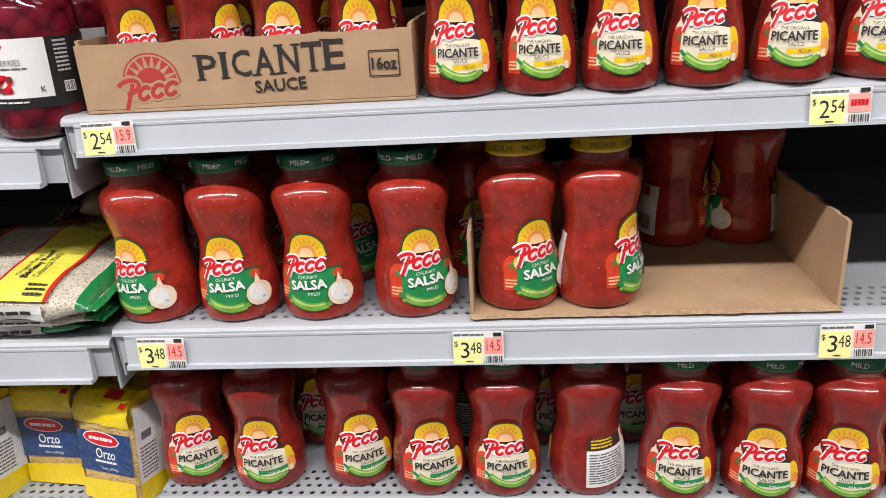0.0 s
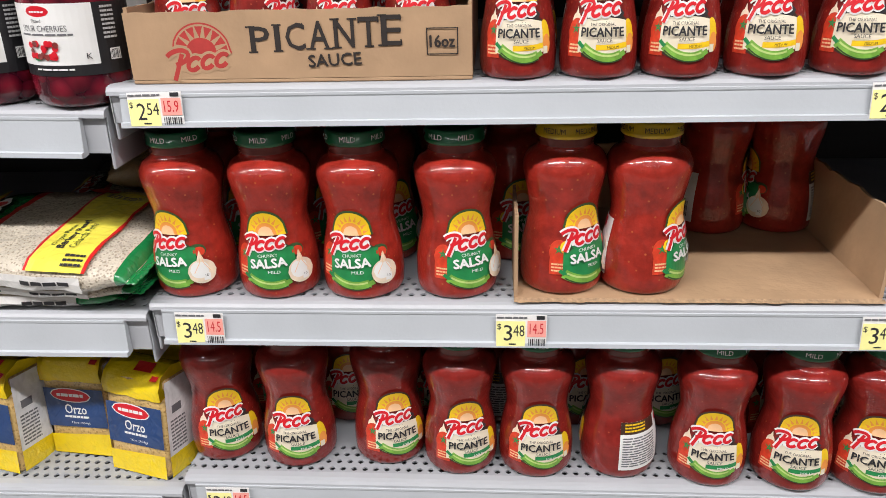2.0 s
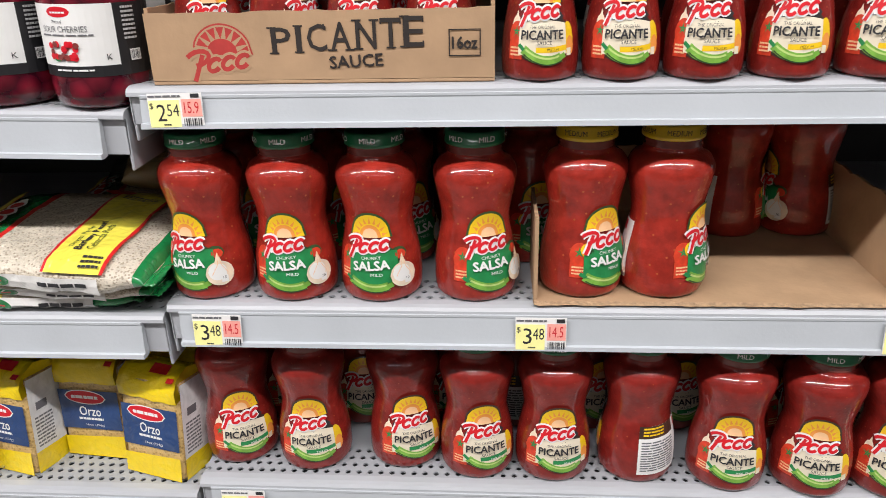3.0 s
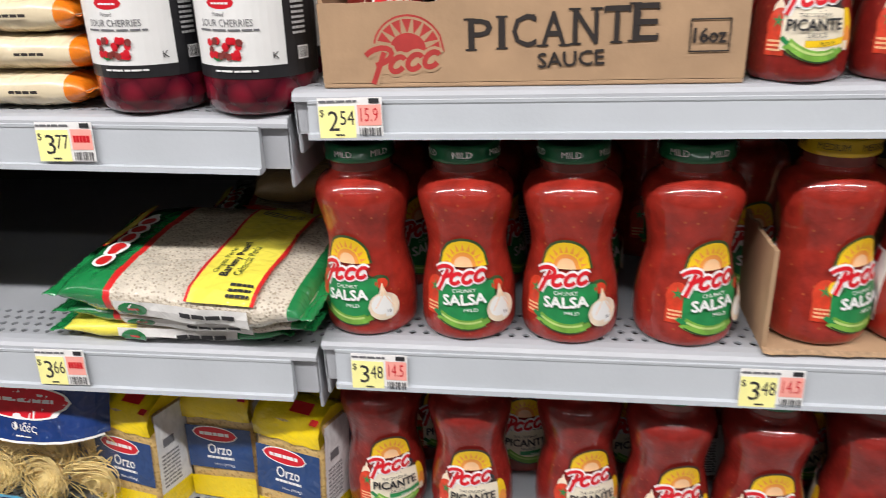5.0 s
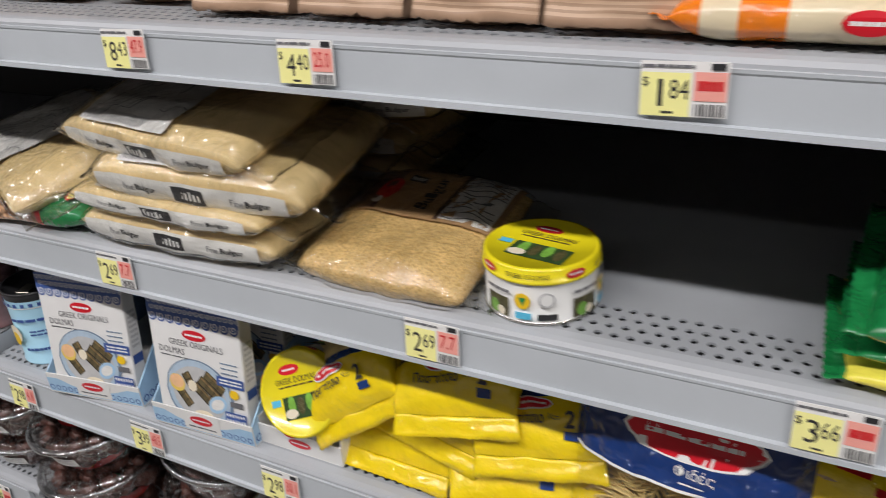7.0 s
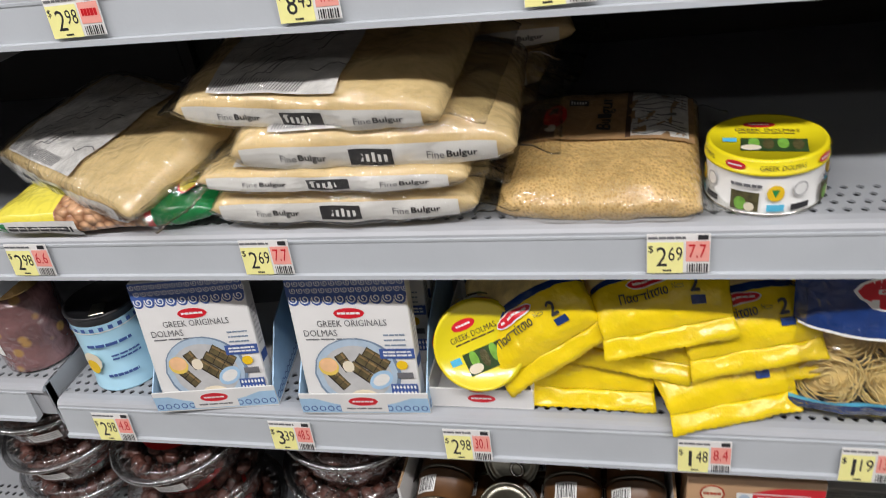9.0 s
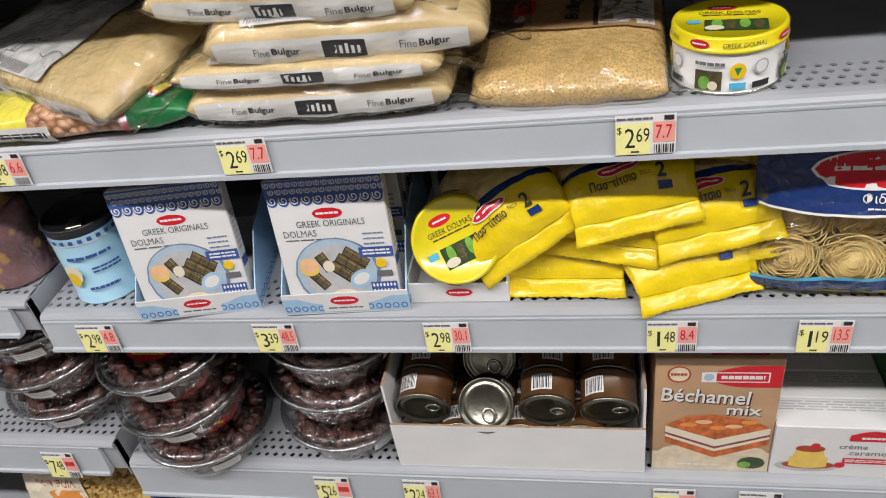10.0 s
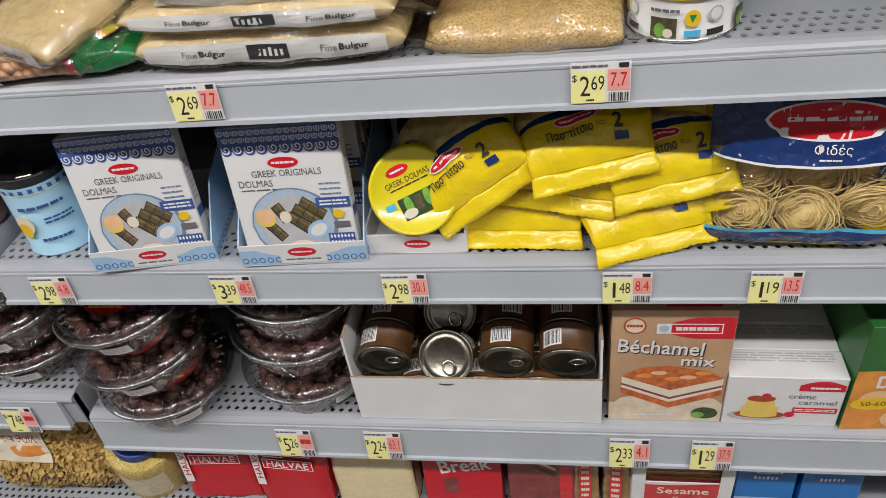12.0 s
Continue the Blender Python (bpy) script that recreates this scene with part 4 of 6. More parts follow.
def fine_bulgur(seed):
    b = Bag(0.238, 0.172, 0.048, 0.55, 6.0, 0.0036, seed, 0.06)
    g = thing("bulgur_bag", "clear bag of fine yellow bulgur with white printed side band", "grain bag", "fine bulgur bags")
    b.body("filling", BULGUR, g)
    p = Print(b.front)
    p.rect(-0.108, -0.0110, 0.104, 0.0090, BAGWHITE, 24, 4)
    p.text("Fine", -0.066, -0.001, 0.0064, GREYINK, 0.014)
    p.text("Bulgur", -0.045, -0.0014, 0.0075, INK, 0.024, bold=0.0002)
    tag_mark(p, 0.004, -0.001, 0.036, 0.0140)
    p.text("Fine", 0.056, -0.001, 0.0064, GREYINK, 0.014)
    p.text("Bulgur", 0.077, -0.0014, 0.0075, INK, 0.024, bold=0.0002)
    p.make("side_band", g, "white band printed with black words")
    q = Print(b.top)
    q.rect(-0.082, -0.076, 0.034, 0.062, BAGGREY, 28, 28)
    d = q.lift()
    rnd = random.Random(int(seed * 10))
    for k in range(26):
        x, y, a = rnd.uniform(-0.070, 0.022), rnd.uniform(-0.056, 0.052), rnd.uniform(0.2, 1.2)
        q.stroke([(x + 0.016 * t * math.cos(a), y + 0.016 * t * math.sin(a) + 0.004 * math.sin(t * 4 + k)) for t in (-1, -0.5, 0, 0.5, 1)], 0.0012, GREYINK if k % 3 else LIGHTGREY, d + 0.0002)
    for k in range(30):
        q.stroke([(-0.078 + 0.0027 * k, -0.0735), (-0.074 + 0.0027 * k, -0.060)], 0.0008, GREYINK, d + 0.0003)
    q.make("top_print", g, "grey engraved picture")
    film_skin(b, g)
    b.seal(FILM, g, 1, 0.034, 1.0, 0.010)
    b.seal(FILM, g, -1, 0.020, 1.0, 0.006)
    return g


FB = [fine_bulgur(1.0), fine_bulgur(7.3)]
for k, (x, y, z, rx, ry, rz, thick) in enumerate(((-1.200, 0.940, L2, 0, 0, 0, 0.90), (-1.203, 0.936, L2 + 0.037, 1, 0.5, -1, 0.66), (-1.166, 0.946, L2 + 0.062, 9, 1.5, 2, 1.05), (-1.212, 0.952, L2 + 0.106, 13, 2, -5, 0.90),
                                               (-1.17, 1.125, L2, 0, 0, 3, 1.0), (-1.15, 1.13, L2 + 0.046, 0, 0, -4, 0.9), (-1.13, 1.12, L2 + 0.088, 0, 0, 6, 0.8), (-1.470, 0.962, L2 + 0.036, 12, 4, -26, 0.95))):
    put(FB[k % 2], x, y, z, rz, (1.07, 1.0, thick), rx, ry)


def brown_bulgur(material, seed, name_words, w=0.185, l=0.165, h=0.045):
    b = Bag(w, l, h, 0.6, 4.5, 0.0035, seed, 0.08)
    g = thing("bulgur_bag", name_words, "grain bag", "brown printed bulgur bags")
    b.body("filling", material, g)
    q = Print(b.top)
    q.rect(-w * 0.47, -0.004, w * 0.47, l * 0.47, BAGBROWN, 16, 8)
    q.rect(0.028, 0.0, w * 0.44, l * 0.46, BAGGREY, 8, 8)
    d = q.lift()
    for k in range(10):
        q.band(0.030, w * 0.43, lambda u, k=k: 0.004 + k * 0.007 + 0.003 * math.sin(u * 120 + k), lambda u, k=k: 0.0055 + k * 0.007 + 0.003 * math.sin(u * 120 + k), GREYINK, 8, 1, d)
    q.rect(0.023, -0.002, 0.028, l * 0.46, DARKBROWN, 2, 8)
    q.rect(-w * 0.46, -0.002, -0.045, l * 0.40, DARKBROWN, 6, 6)
    q.oval(-0.047, 0.030, 0.012, 0.017, BAGRED)
    q.oval(-0.050, 0.012, 0.006, 0.006, BAGGREY)
    q.text("Bulgur", 0.004, 0.034, 0.017, INK, 0.050, rot=90, bold=0.0004)
    tag_mark(q, -0.025, 0.050, 0.020, 0.011)
    q.make("top_print", g, "brown printed panel with engraving")
    f = Print(b.front)
    f.rect(-w * 0.40, -h * 0.42, w * 0.42, -h * 0.30, BAGWHITE, 14, 1)
    f.rect(-0.005, -0.020, 0.012, -0.009, DARKGREEN, 2, 2)
    f.make("edge_print", g)
    film_skin(b, g)
    b.seal(FILM, g, 1, 0.030, 1.0, 0.008)
    b.seal(FILM, g, -1, 0.024, 1.0, 0.008)
    return g


put(brown_bulgur(COARSE, 3.0, "clear bag of coarse golden bulgur with brown printed top"), -0.970, 0.945, L2 + 0.004, -3, (0.93, 1, 0.86), 11)


def pea_bag():
    b = Bag(0.25, 0.13, 0.036, 0.6, 4.5, 0.003, 9.0, 0.1)
    g = thing("split_pea_bag", "green and clear bag of orange split peas under a bulgur bag", "grain bag")
    b.body("filling", CHICKPEA, g, zones=((0.062, 0.2, BAGGREEN), (0.050, 0.062, BAGRED), (-0.2, -0.045, BAGYELLOW)))
    p = Print(b.front)
    p.rect(-0.11, -0.013, -0.02, 0.004, BAGWHITE, 10, 2)
    p.bars(-0.10, -0.010, -0.025, 0.001, 1, INK, 4)
    p.rect(-0.125, -0.010, -0.103, 0.002, BAGGREEN, 2, 2)
    p.make("edge_print", g)
    q = Print(b.top)
    q.oval(0.090, -0.012, 0.011, 0.036, BAGRED)
    q.oval(0.090, -0.012, 0.009, 0.033, BAGYELLOW)
    q.make("top_print", g)
    b.seal(BAGGREEN, g, 1, 0.012)
    return g


put(pea_bag(), -1.452, 0.914, L2, 3)


def barley_bag(seed, h=0.040, low=False):
    w, l = 0.225, 0.165
    b = Bag(w, l, h, 0.58, 5.0, 0.0035, seed, 0.07)
    g = thing("barley_bag", "green, yellow and clear bag of pearl barley", "grain bag", "barley bags")
    b.body("filling", BARLEY, g, zones=((-0.2, -0.030, BAGYELLOW), (0.052, 0.062, BAGRED), (0.062, 0.2, BAGGREEN)) if low else ((-0.2, -0.064, BAGGREEN), (-0.064, -0.055, BAGRED), (0.100, 0.2, BAGGREEN)))
    q = Print(b.top)
    q.rect(0.018, -0.080, 0.072, 0.078, BAGYELLOW, 8, 14)
    d = q.lift()
    q.rect(0.015, -0.080, 0.018, 0.078, BAGRED, 1, 14, d)
    q.rect(0.072, -0.080, 0.0755, 0.078, BAGRED, 1, 14, d)
    q.oval(0.012, 0.068, 0.018, 0.009, BAGRED)
    q.text("Orge Perle", 0.030, -0.030, 0.0075, DARKGREEN, 0.036, rot=90)
    q.text("Barley Pearl", 0.040, -0.028, 0.0095, INK, 0.048, rot=90, bold=0.0003)
    q.text("Cebada Perla", 0.050, -0.030, 0.0075, DARKGREEN, 0.040, rot=90)
    q.bars(0.026, 0.046, 0.066, 0.056, 3, GREYINK, 9)
    q.bars(0.050, -0.076, 0.070, -0.058, 3, INK, 6)
    q.oval(-0.096, 0.020, 0.007, 0.045, BAGRED)
    q.oval(-0.096, 0.020, 0.0055, 0.042, BAGYELLOW)
    d, e = q.lift(), q.lift()
    for k in range(5):
        q.oval(-0.079, -0.044 + 0.017 * k, 0.0105, 0.0105, WHITE, n=10, d=d)
        q.oval(-0.079, -0.044 + 0.017 * k, 0.0072, 0.0072, BAGRED, n=10, d=e)
    q.make("top_print", g, "yellow panel and red script mark")
    f = Print(b.front)
    f.rect(-0.050, -0.010, 0.070, 0.006, BAGWHITE, 12, 2)
    f.oval(-0.034, -0.002, 0.013, 0.007, BAGGREEN)
    f.bars(-0.038, -0.004, -0.028, 0.0, 1, BAGRED, 3)
    f.bars(0.010, -0.006, 0.060, 0.003, 1, INK, 5)
    f.make("edge_print", g)
    b.seal(BAGGREEN, g, 1, 0.012)
    b.seal(BAGGREEN, g, -1, 0.014)
    return g


BAR = barley_bag(2.0)
put(BAR, -0.480, 0.926, L2 + 0.0375, -5, (1.06, 1.05, 0.95), 7.0, 1.5)
put(BAR, -0.486, 0.934, L2 + 0.0195, -3, (1.04, 1, 0.5), 2.5, 1)
lowbag = barley_bag(6.0, 0.026, True)
put(lowbag, -0.506, 0.930, L2, 1, (0.95, 0.9, 0.85))
put(BAR, -0.45, 1.10, L2 + 0.0, 12, (1, 1, 1.5))
put(brown_bulgur(BULGUR, 8.0, "bulgur bag lying at the back of the shelf"), -0.43, 1.16, L2 + 0.055, 20)


# ---- tins ----
def dolma_tin():
    t = thing("dolma_tin", "round yellow and white tin of stuffed vine leaves", "tin", "dolma tins")
    r, h = 0.047, 0.050
    prof = [(r - 0.002, 0.0), (r, 0.0012), (r, 0.003), (r - 0.0012, 0.004), (r - 0.0012, h - 0.013)]
    lathe("can_body", prof, WHITE, t, 48, cap_bottom=True)
    lathe("base_rim", [(r - 0.001, 0.0002), (r + 0.0006, 0.0008), (r + 0.0006, 0.0026), (r - 0.001, 0.0034)], TINMETAL, t, 48)
    lid = lathe("lid", [(r, h - 0.0135), (r + 0.0012, h - 0.013), (r + 0.0012, h - 0.0105), (r, h - 0.010), (r + 0.0002, h - 0.002), (r - 0.0012, h), (r - 0.0035, h), (r - 0.0045, h - 0.0018), (0.0, h - 0.0018)], TINYELLOW, t, 48)
    p = Print(round_surf([(r - 0.0008, 0.0), (r - 0.0008, h)], r))
    for k in range(4):
        u = -0.10 + 0.074 * k
        p.rect(u, 0.005, u + 0.022, 0.022, DOLMA, 5, 2)
        p.oval(u + 0.008, 0.011, 0.005, 0.006, LIME)
        p.oval(u + 0.015, 0.009, 0.004, 0.004, CREAM)
        p.oval(u + 0.034, 0.022, 0.0065, 0.007, SUN)
        p.tri([(u + 0.031, 0.025), (u + 0.034, 0.018), (u + 0.037, 0.025)], LEAF)
        p.rect(u + 0.028, 0.006, u + 0.041, 0.012, AQUA, 3, 1)
        p.oval(u + 0.053, 0.024, 0.0065, 0.0065, LIGHTGREY)
        p.oval(u + 0.053, 0.024, 0.005, 0.005, WHITE)
        p.rect(u + 0.046, 0.006, u + 0.061, 0.0115, INK, 3, 1)
        p.bars(u, 0.0255, u + 0.024, 0.031, 1, GREYINK, k)
    p.make("can_print", t, "white printed side with small pictures")
    q = Print(round_surf([(r + 0.0005, 0.0), (r + 0.0005, 1.0)], r))
    for k in range(4):
        u = -0.098 + 0.074 * k
        q.oval(u, h - 0.0058, 0.0085, 0.0036, BADGE)
        q.bars(u - 0.006, h - 0.0072, u + 0.006, h - 0.0045, 1, WHITE, 3)
        q.text("GREEK DOLMAS", u + 0.036, h - 0.0058, 0.0042, DARKBROWN, 0.034)
    q.make("lid_side_print", lid)
    s = Print(flat((0, 0, h - 0.0018), (1, 0, 0), (0, 1, 0)))
    s.oval(-0.006, 0.026, 0.013, 0.0055, BADGE)
    s.bars(-0.014, 0.024, 0.002, 0.028, 1, WHITE, 3)
    s.text("GREEK DOLMAS", 0.0, 0.0145, 0.0062, DARKBROWN, 0.050)
    s.bars(-0.022, 0.007, 0.022, 0.010, 1, DARKBROWN, 3)
    s.rect(-0.020, -0.026, 0.030, -0.002, DARKGREEN, 4, 2)
    for k in range(4):
        s.oval(-0.010 + 0.011 * k, -0.011 - 0.002 * (k % 2), 0.0045, 0.0095, DOLMA if k % 2 else LIME)
    s.oval(-0.012, -0.020, 0.008, 0.005, CREAM)
    s.rect(-0.034, -0.010, -0.023, -0.003, AQUA, 2, 1)
    s.make("lid_top_print", lid)
    return t


TIN = dolma_tin()
put(TIN, -0.836, 0.909, L2, -8)
put(TIN, -1.097, 0.920, L3 + 0.054, 0, (1, 1, 0.8), 62, 0).matrix_basis = pose(-1.097, 0.920, L3 + 0.054, 62, 0, 4) @ pose(0, 0, 0, 0, 0, 22)
dt = carton("tin_tray", "low white card tray holding dolma tins", -1.153, 0.868, -1.043, 1.06, L3, 0.026, 0.034, 0.090, 0.002, CARTONWHITE, CARTONWHITE)
p = Print(flat((0, 0, 0), (1, 0, 0), (0, 0, 1)))
p.oval(0.056, 0.014, 0.015, 0.0055, BADGE)
p.bars(0.045, 0.012, 0.067, 0.016, 1, WHITE, 3)
p.make("print", dt)


def soup_can():
    t = thing("soup_can", "sky blue can with dark recessed top", "tin")
    r, h = 0.042, 0.108
    lathe("can_body", [(r - 0.001, 0.0), (r + 0.0005, 0.001), (r + 0.0005, 0.003), (r - 0.001, 0.004), (r - 0.001, h - 0.012)], SKYCAN, t, 44, cap_bottom=True)
    lathe("top_rim", [(r - 0.001, h - 0.012), (r - 0.0005, h - 0.004), (r + 0.0008, h - 0.003), (r + 0.0008, h), (r - 0.001, h + 0.0004), (r - 0.0022, h), (r - 0.0025, h - 0.005), (0, h - 0.005)], BLACKLABEL, t, 44)
    ring = part("pull_tab", box_bm(-0.009, -0.030, h - 0.0045, 0.009, -0.006, h - 0.0028, 0.0008, 1), TINDARK, t)
    p = Print(round_surf([(r - 0.0006, 0.0), (r - 0.0006, h)], r))
    p.rect(-0.13, 0.086, 0.13, 0.0875, WHITE, 40, 1)
    for k in range(24):
        p.rect(-0.124 + k * 0.0104, 0.089, -0.119 + k * 0.0104, 0.094, BLUEPAT, 2, 1)
    p.bars(-0.020, 0.066, 0.030, 0.074, 1, BLUEPAT, 11)
    p.oval(-0.022, 0.048, 0.011, 0.013, CREAM)
    p.oval(-0.024, 0.040, 0.008, 0.010, SUN)
    p.bars(0.002, 0.046, 0.034, 0.056, 2, BLUEPAT, 2)
    p.bars(-0.010, 0.022, 0.024, 0.030, 1, BLUEPAT, 4)
    p.make("label_print", t)
    return t


put(soup_can(), -1.547, 0.914, L3, 22)


# ---- boxed dolmas in blue-edged display cartons ----
def dolma_box():
    g = thing("dolma_carton", "white box of stuffed vine leaves with blue scroll border, leaning back", "food box", "dolma boxes")
    w, h, d = 0.132, 0.158, 0.020
    part("box", box_bm(-w / 2, 0, 0, w / 2, d, h, 0.0012, 1), CARTONWHITE, g)
    p = Print(flat((-w / 2, 0, 0), (1, 0, 0), (0, 0, 1)))
    p.rect(0, h - 0.022, w, h - 0.0005, BLUEPAT, 4, 1)
    d1, d2, d3 = p.lift(), p.lift(), p.lift()

    def scroll(x, z, r, m, dd):
        p.stroke([(x + r * (1 - k / 17) * math.cos(k * 0.62 + 2.6), z + r * (1 - k / 17) * math.sin(k * 0.62 + 2.6)) for k in range(15)], r * 0.26, m, dd)

    for r in range(2):
        for k in range(16):
            scroll(0.0045 + 0.0082 * k + 0.004 * r, h - 0.0050 - 0.0078 * r, 0.0038, WHITE, d1)
    for k in range(10):
        p.oval(0.007 + 0.0131 * k, h - 0.0235, 0.0066, 0.0066, BLUEPAT, n=10, d=d2)
        scroll(0.007 + 0.0131 * k, h - 0.0230, 0.0054, WHITE, d3)
    p.oval(0.066, h - 0.040, 0.0175, 0.0062, BADGE)
    p.bars(0.053, h - 0.0425, 0.079, h - 0.0375, 1, WHITE, 3)
    p.text("GREEK ORIGINALS", 0.067, h - 0.0515, 0.0075, GREYINK, 0.078)
    p.text("DOLMAS", 0.030, h - 0.0625, 0.0078, GREYINK, 0.038)
    p.bars(0.012, h - 0.0715, 0.072, h - 0.0685, 1, GREYINK, 2)
    for k in range(5):
        p.bars(0.100, h - 0.068 - 0.006 * k, 0.124, h - 0.0645 - 0.006 * k, 1, PLATEDARK, k)
    p.surf = flat((-w / 2, 0, 0.012), (1, 0, 0), (0, 0, 1))
    p.oval(0.064, 0.034, 0.050, 0.043, PLATEDARK, n=24)
    p.oval(0.063, 0.035, 0.047, 0.0405, PLATE, n=24)
    p.oval(0.063, 0.034, 0.040, 0.034, LIGHTGREY, n=22)
    d4, d5, d6, d7 = p.lift(), p.lift(), p.lift(), p.lift()
    for x, z, a, ln in ((0.036, 0.034, -52, 0.030), (0.048, 0.055, -62, 0.026), (0.062, 0.042, -40, 0.040), (0.071, 0.051, -38, 0.040), (0.080, 0.059, -36, 0.036)):
        ca, sa = math.cos(radians(a)), math.sin(radians(a))

        def along(t0, t1, off):
            return [(x + ca * ln * t + sa * -off, z + sa * ln * t + ca * off) for t in (t0, (t0 + t1) / 2, t1)]
        p.stroke(along(-0.14, 0.72, -0.0008), 0.0128, BROWNINK, d4)
        p.stroke(along(-0.12, 0.70, 0), 0.0108, DOLMABROWN, d5)
        p.stroke(along(-0.10, 0.68, 0.0026), 0.0022, TOMATOBROWN, d6)
        for t in (0.18, 0.46):
            p.stroke([(x + ca * ln * t - sa * o2, z + sa * ln * t + ca * o2) for o2 in (-0.005, 0, 0.005)], 0.0008, BROWNINK, d7)
    p.d = d7 + 0.0002
    p.oval(0.032, 0.043, 0.0120, 0.0110, PUDDING)
    p.oval(0.032, 0.045, 0.0105, 0.0085, PEACH)
    p.oval(0.055, 0.043, 0.0068, 0.0070, CREAM)
    p.oval(0.090, 0.026, 0.014, 0.011, PALEBLUE, tilt=0.3)
    p.oval(0.090, 0.026, 0.010, 0.007, BAGWHITE, tilt=0.3)
    p.oval(0.068, 0.006, 0.016, 0.008, CREAM)
    p.rect(0.093, 0.052, 0.1318, 0.064, BLUEPAT, 2, 1)
    p.bars(0.097, 0.054, 0.129, 0.062, 2, WHITE, 8)
    p.oval(0.116, 0.044, 0.0065, 0.0055, SUN)
    p.rect(0.109, 0.028, 0.127, 0.035, GREYINK, 2, 1)
    p.rect(0.100, 0.006, 0.130, 0.021, BLUEPAT, 2, 1)
    dd = p.lift()
    for k in range(14):
        p.oval(0.103 + 0.004 * (k % 7), 0.010 + 0.007 * (k // 7), 0.0014, 0.0022, WHITE, n=4, d=dd)
    p.make("front_print", g, "printed front with plate of stuffed leaves")
    s = Print(flat((w / 2, 0, 0), (0, 1, 0), (0, 0, 1)))
    s.rect(0.002, 0.050, d - 0.002, 0.062, BLUEPAT, 1, 1)
    s.bars(0.004, 0.070, d - 0.004, 0.120, 8, LIGHTGREY, 3)
    s.make("side_print", g)
    return g


DB = dolma_box()


def display_tray(x, y, rz, stack):
    g = thing("display_tray", "pale blue card display tray with scroll pattern and red badge", "carton", "dolma display trays")
    w, h, d = 0.142, 0.028, 0.20
    part("bottom", box_bm(-w / 2, 0, 0, w / 2, d, 0.0016), CARTONWHITE, g)
    part("front_wall", box_bm(-w / 2, 0, 0.0018, w / 2, 0.0016, h), CARTONWHITE, g)
    for s in (-1, 1):
        vs = [(s * w / 2, 0.0018, 0.0018), (s * w / 2, d, 0.0018), (s * w / 2, d, 0.095), (s * w / 2, 0.055, 0.075), (s * w / 2, 0.0018, h)]
        vs += [(x0 - s * 0.0016, y0, z0) for x0, y0, z0 in vs]
        obj("side_wall", vs, [(0, 1, 2, 3, 4), (9, 8, 7, 6, 5)] + [(k, k + 5, (k + 1) % 5 + 5, (k + 1) % 5) for k in range(5)], [PALEBLUE], g, smooth=False)
    p = Print(flat((0, 0, 0), (1, 0, 0), (0, 0, 1)))
    p.band(-w / 2, w / 2, 0.002, lambda u: 0.012 + 0.010 * min(1, (abs(u) / 0.05) ** 3), PALEBLUE, 16, 1)
    d1, d2 = p.lift(), p.lift()
    for k in range(15):
        u = -0.066 + 0.0094 * k
        p.oval(u, 0.008, 0.0038, 0.0038, BLUEPAT, n=8, d=d1)
        p.oval(u, 0.008, 0.0026, 0.0026, PALEBLUE, n=8, d=d2)
    p.rect(-0.026, 0.003, 0.026, h - 0.002, CARTONWHITE, 2, 1)
    p.oval(0.0, 0.018, 0.0165, 0.0060, BADGE)
    p.bars(-0.012, 0.016, 0.012, 0.020, 1, WHITE, 3)
    p.bars(-0.020, 0.006, 0.020, 0.010, 1, GREYINK, 2)
    p.make("front_print", g)
    q = Print(flat((w / 2, 0, 0), (0, 1, 0), (0, 0, 1)))
    d1, d2 = q.lift(), q.lift()
    for k in range(18):
        q.oval(0.008 + 0.0105 * k, 0.009, 0.0046, 0.0046, BLUEPAT, n=8, d=d1)
        q.oval(0.008 + 0.0105 * k, 0.009, 0.0032, 0.0032, PALEBLUE, n=8, d=d2)
    q.make("side_print", g)
    g.matrix_basis = pose(x, y, L3, 0, 0, rz)
    for k in stack:
        off = pose(0, 0.004 + 0.046 * k, 0.003, -8, 0, 0)
        m = g.matrix_basis @ off @ Matrix.Diagonal((0.95, 1.0, 1.0, 1.0))
        ob = copy_thing(DB, m) if DB.get("placed") else DB
        DB["placed"] = 1
        ob.matrix_basis = m
    return g


display_tray(-1.397, 0.851, 8, (0,))
display_tray(-1.222, 0.853, 3, (0, 1.6, 2.3, 3))
del DB["placed"]


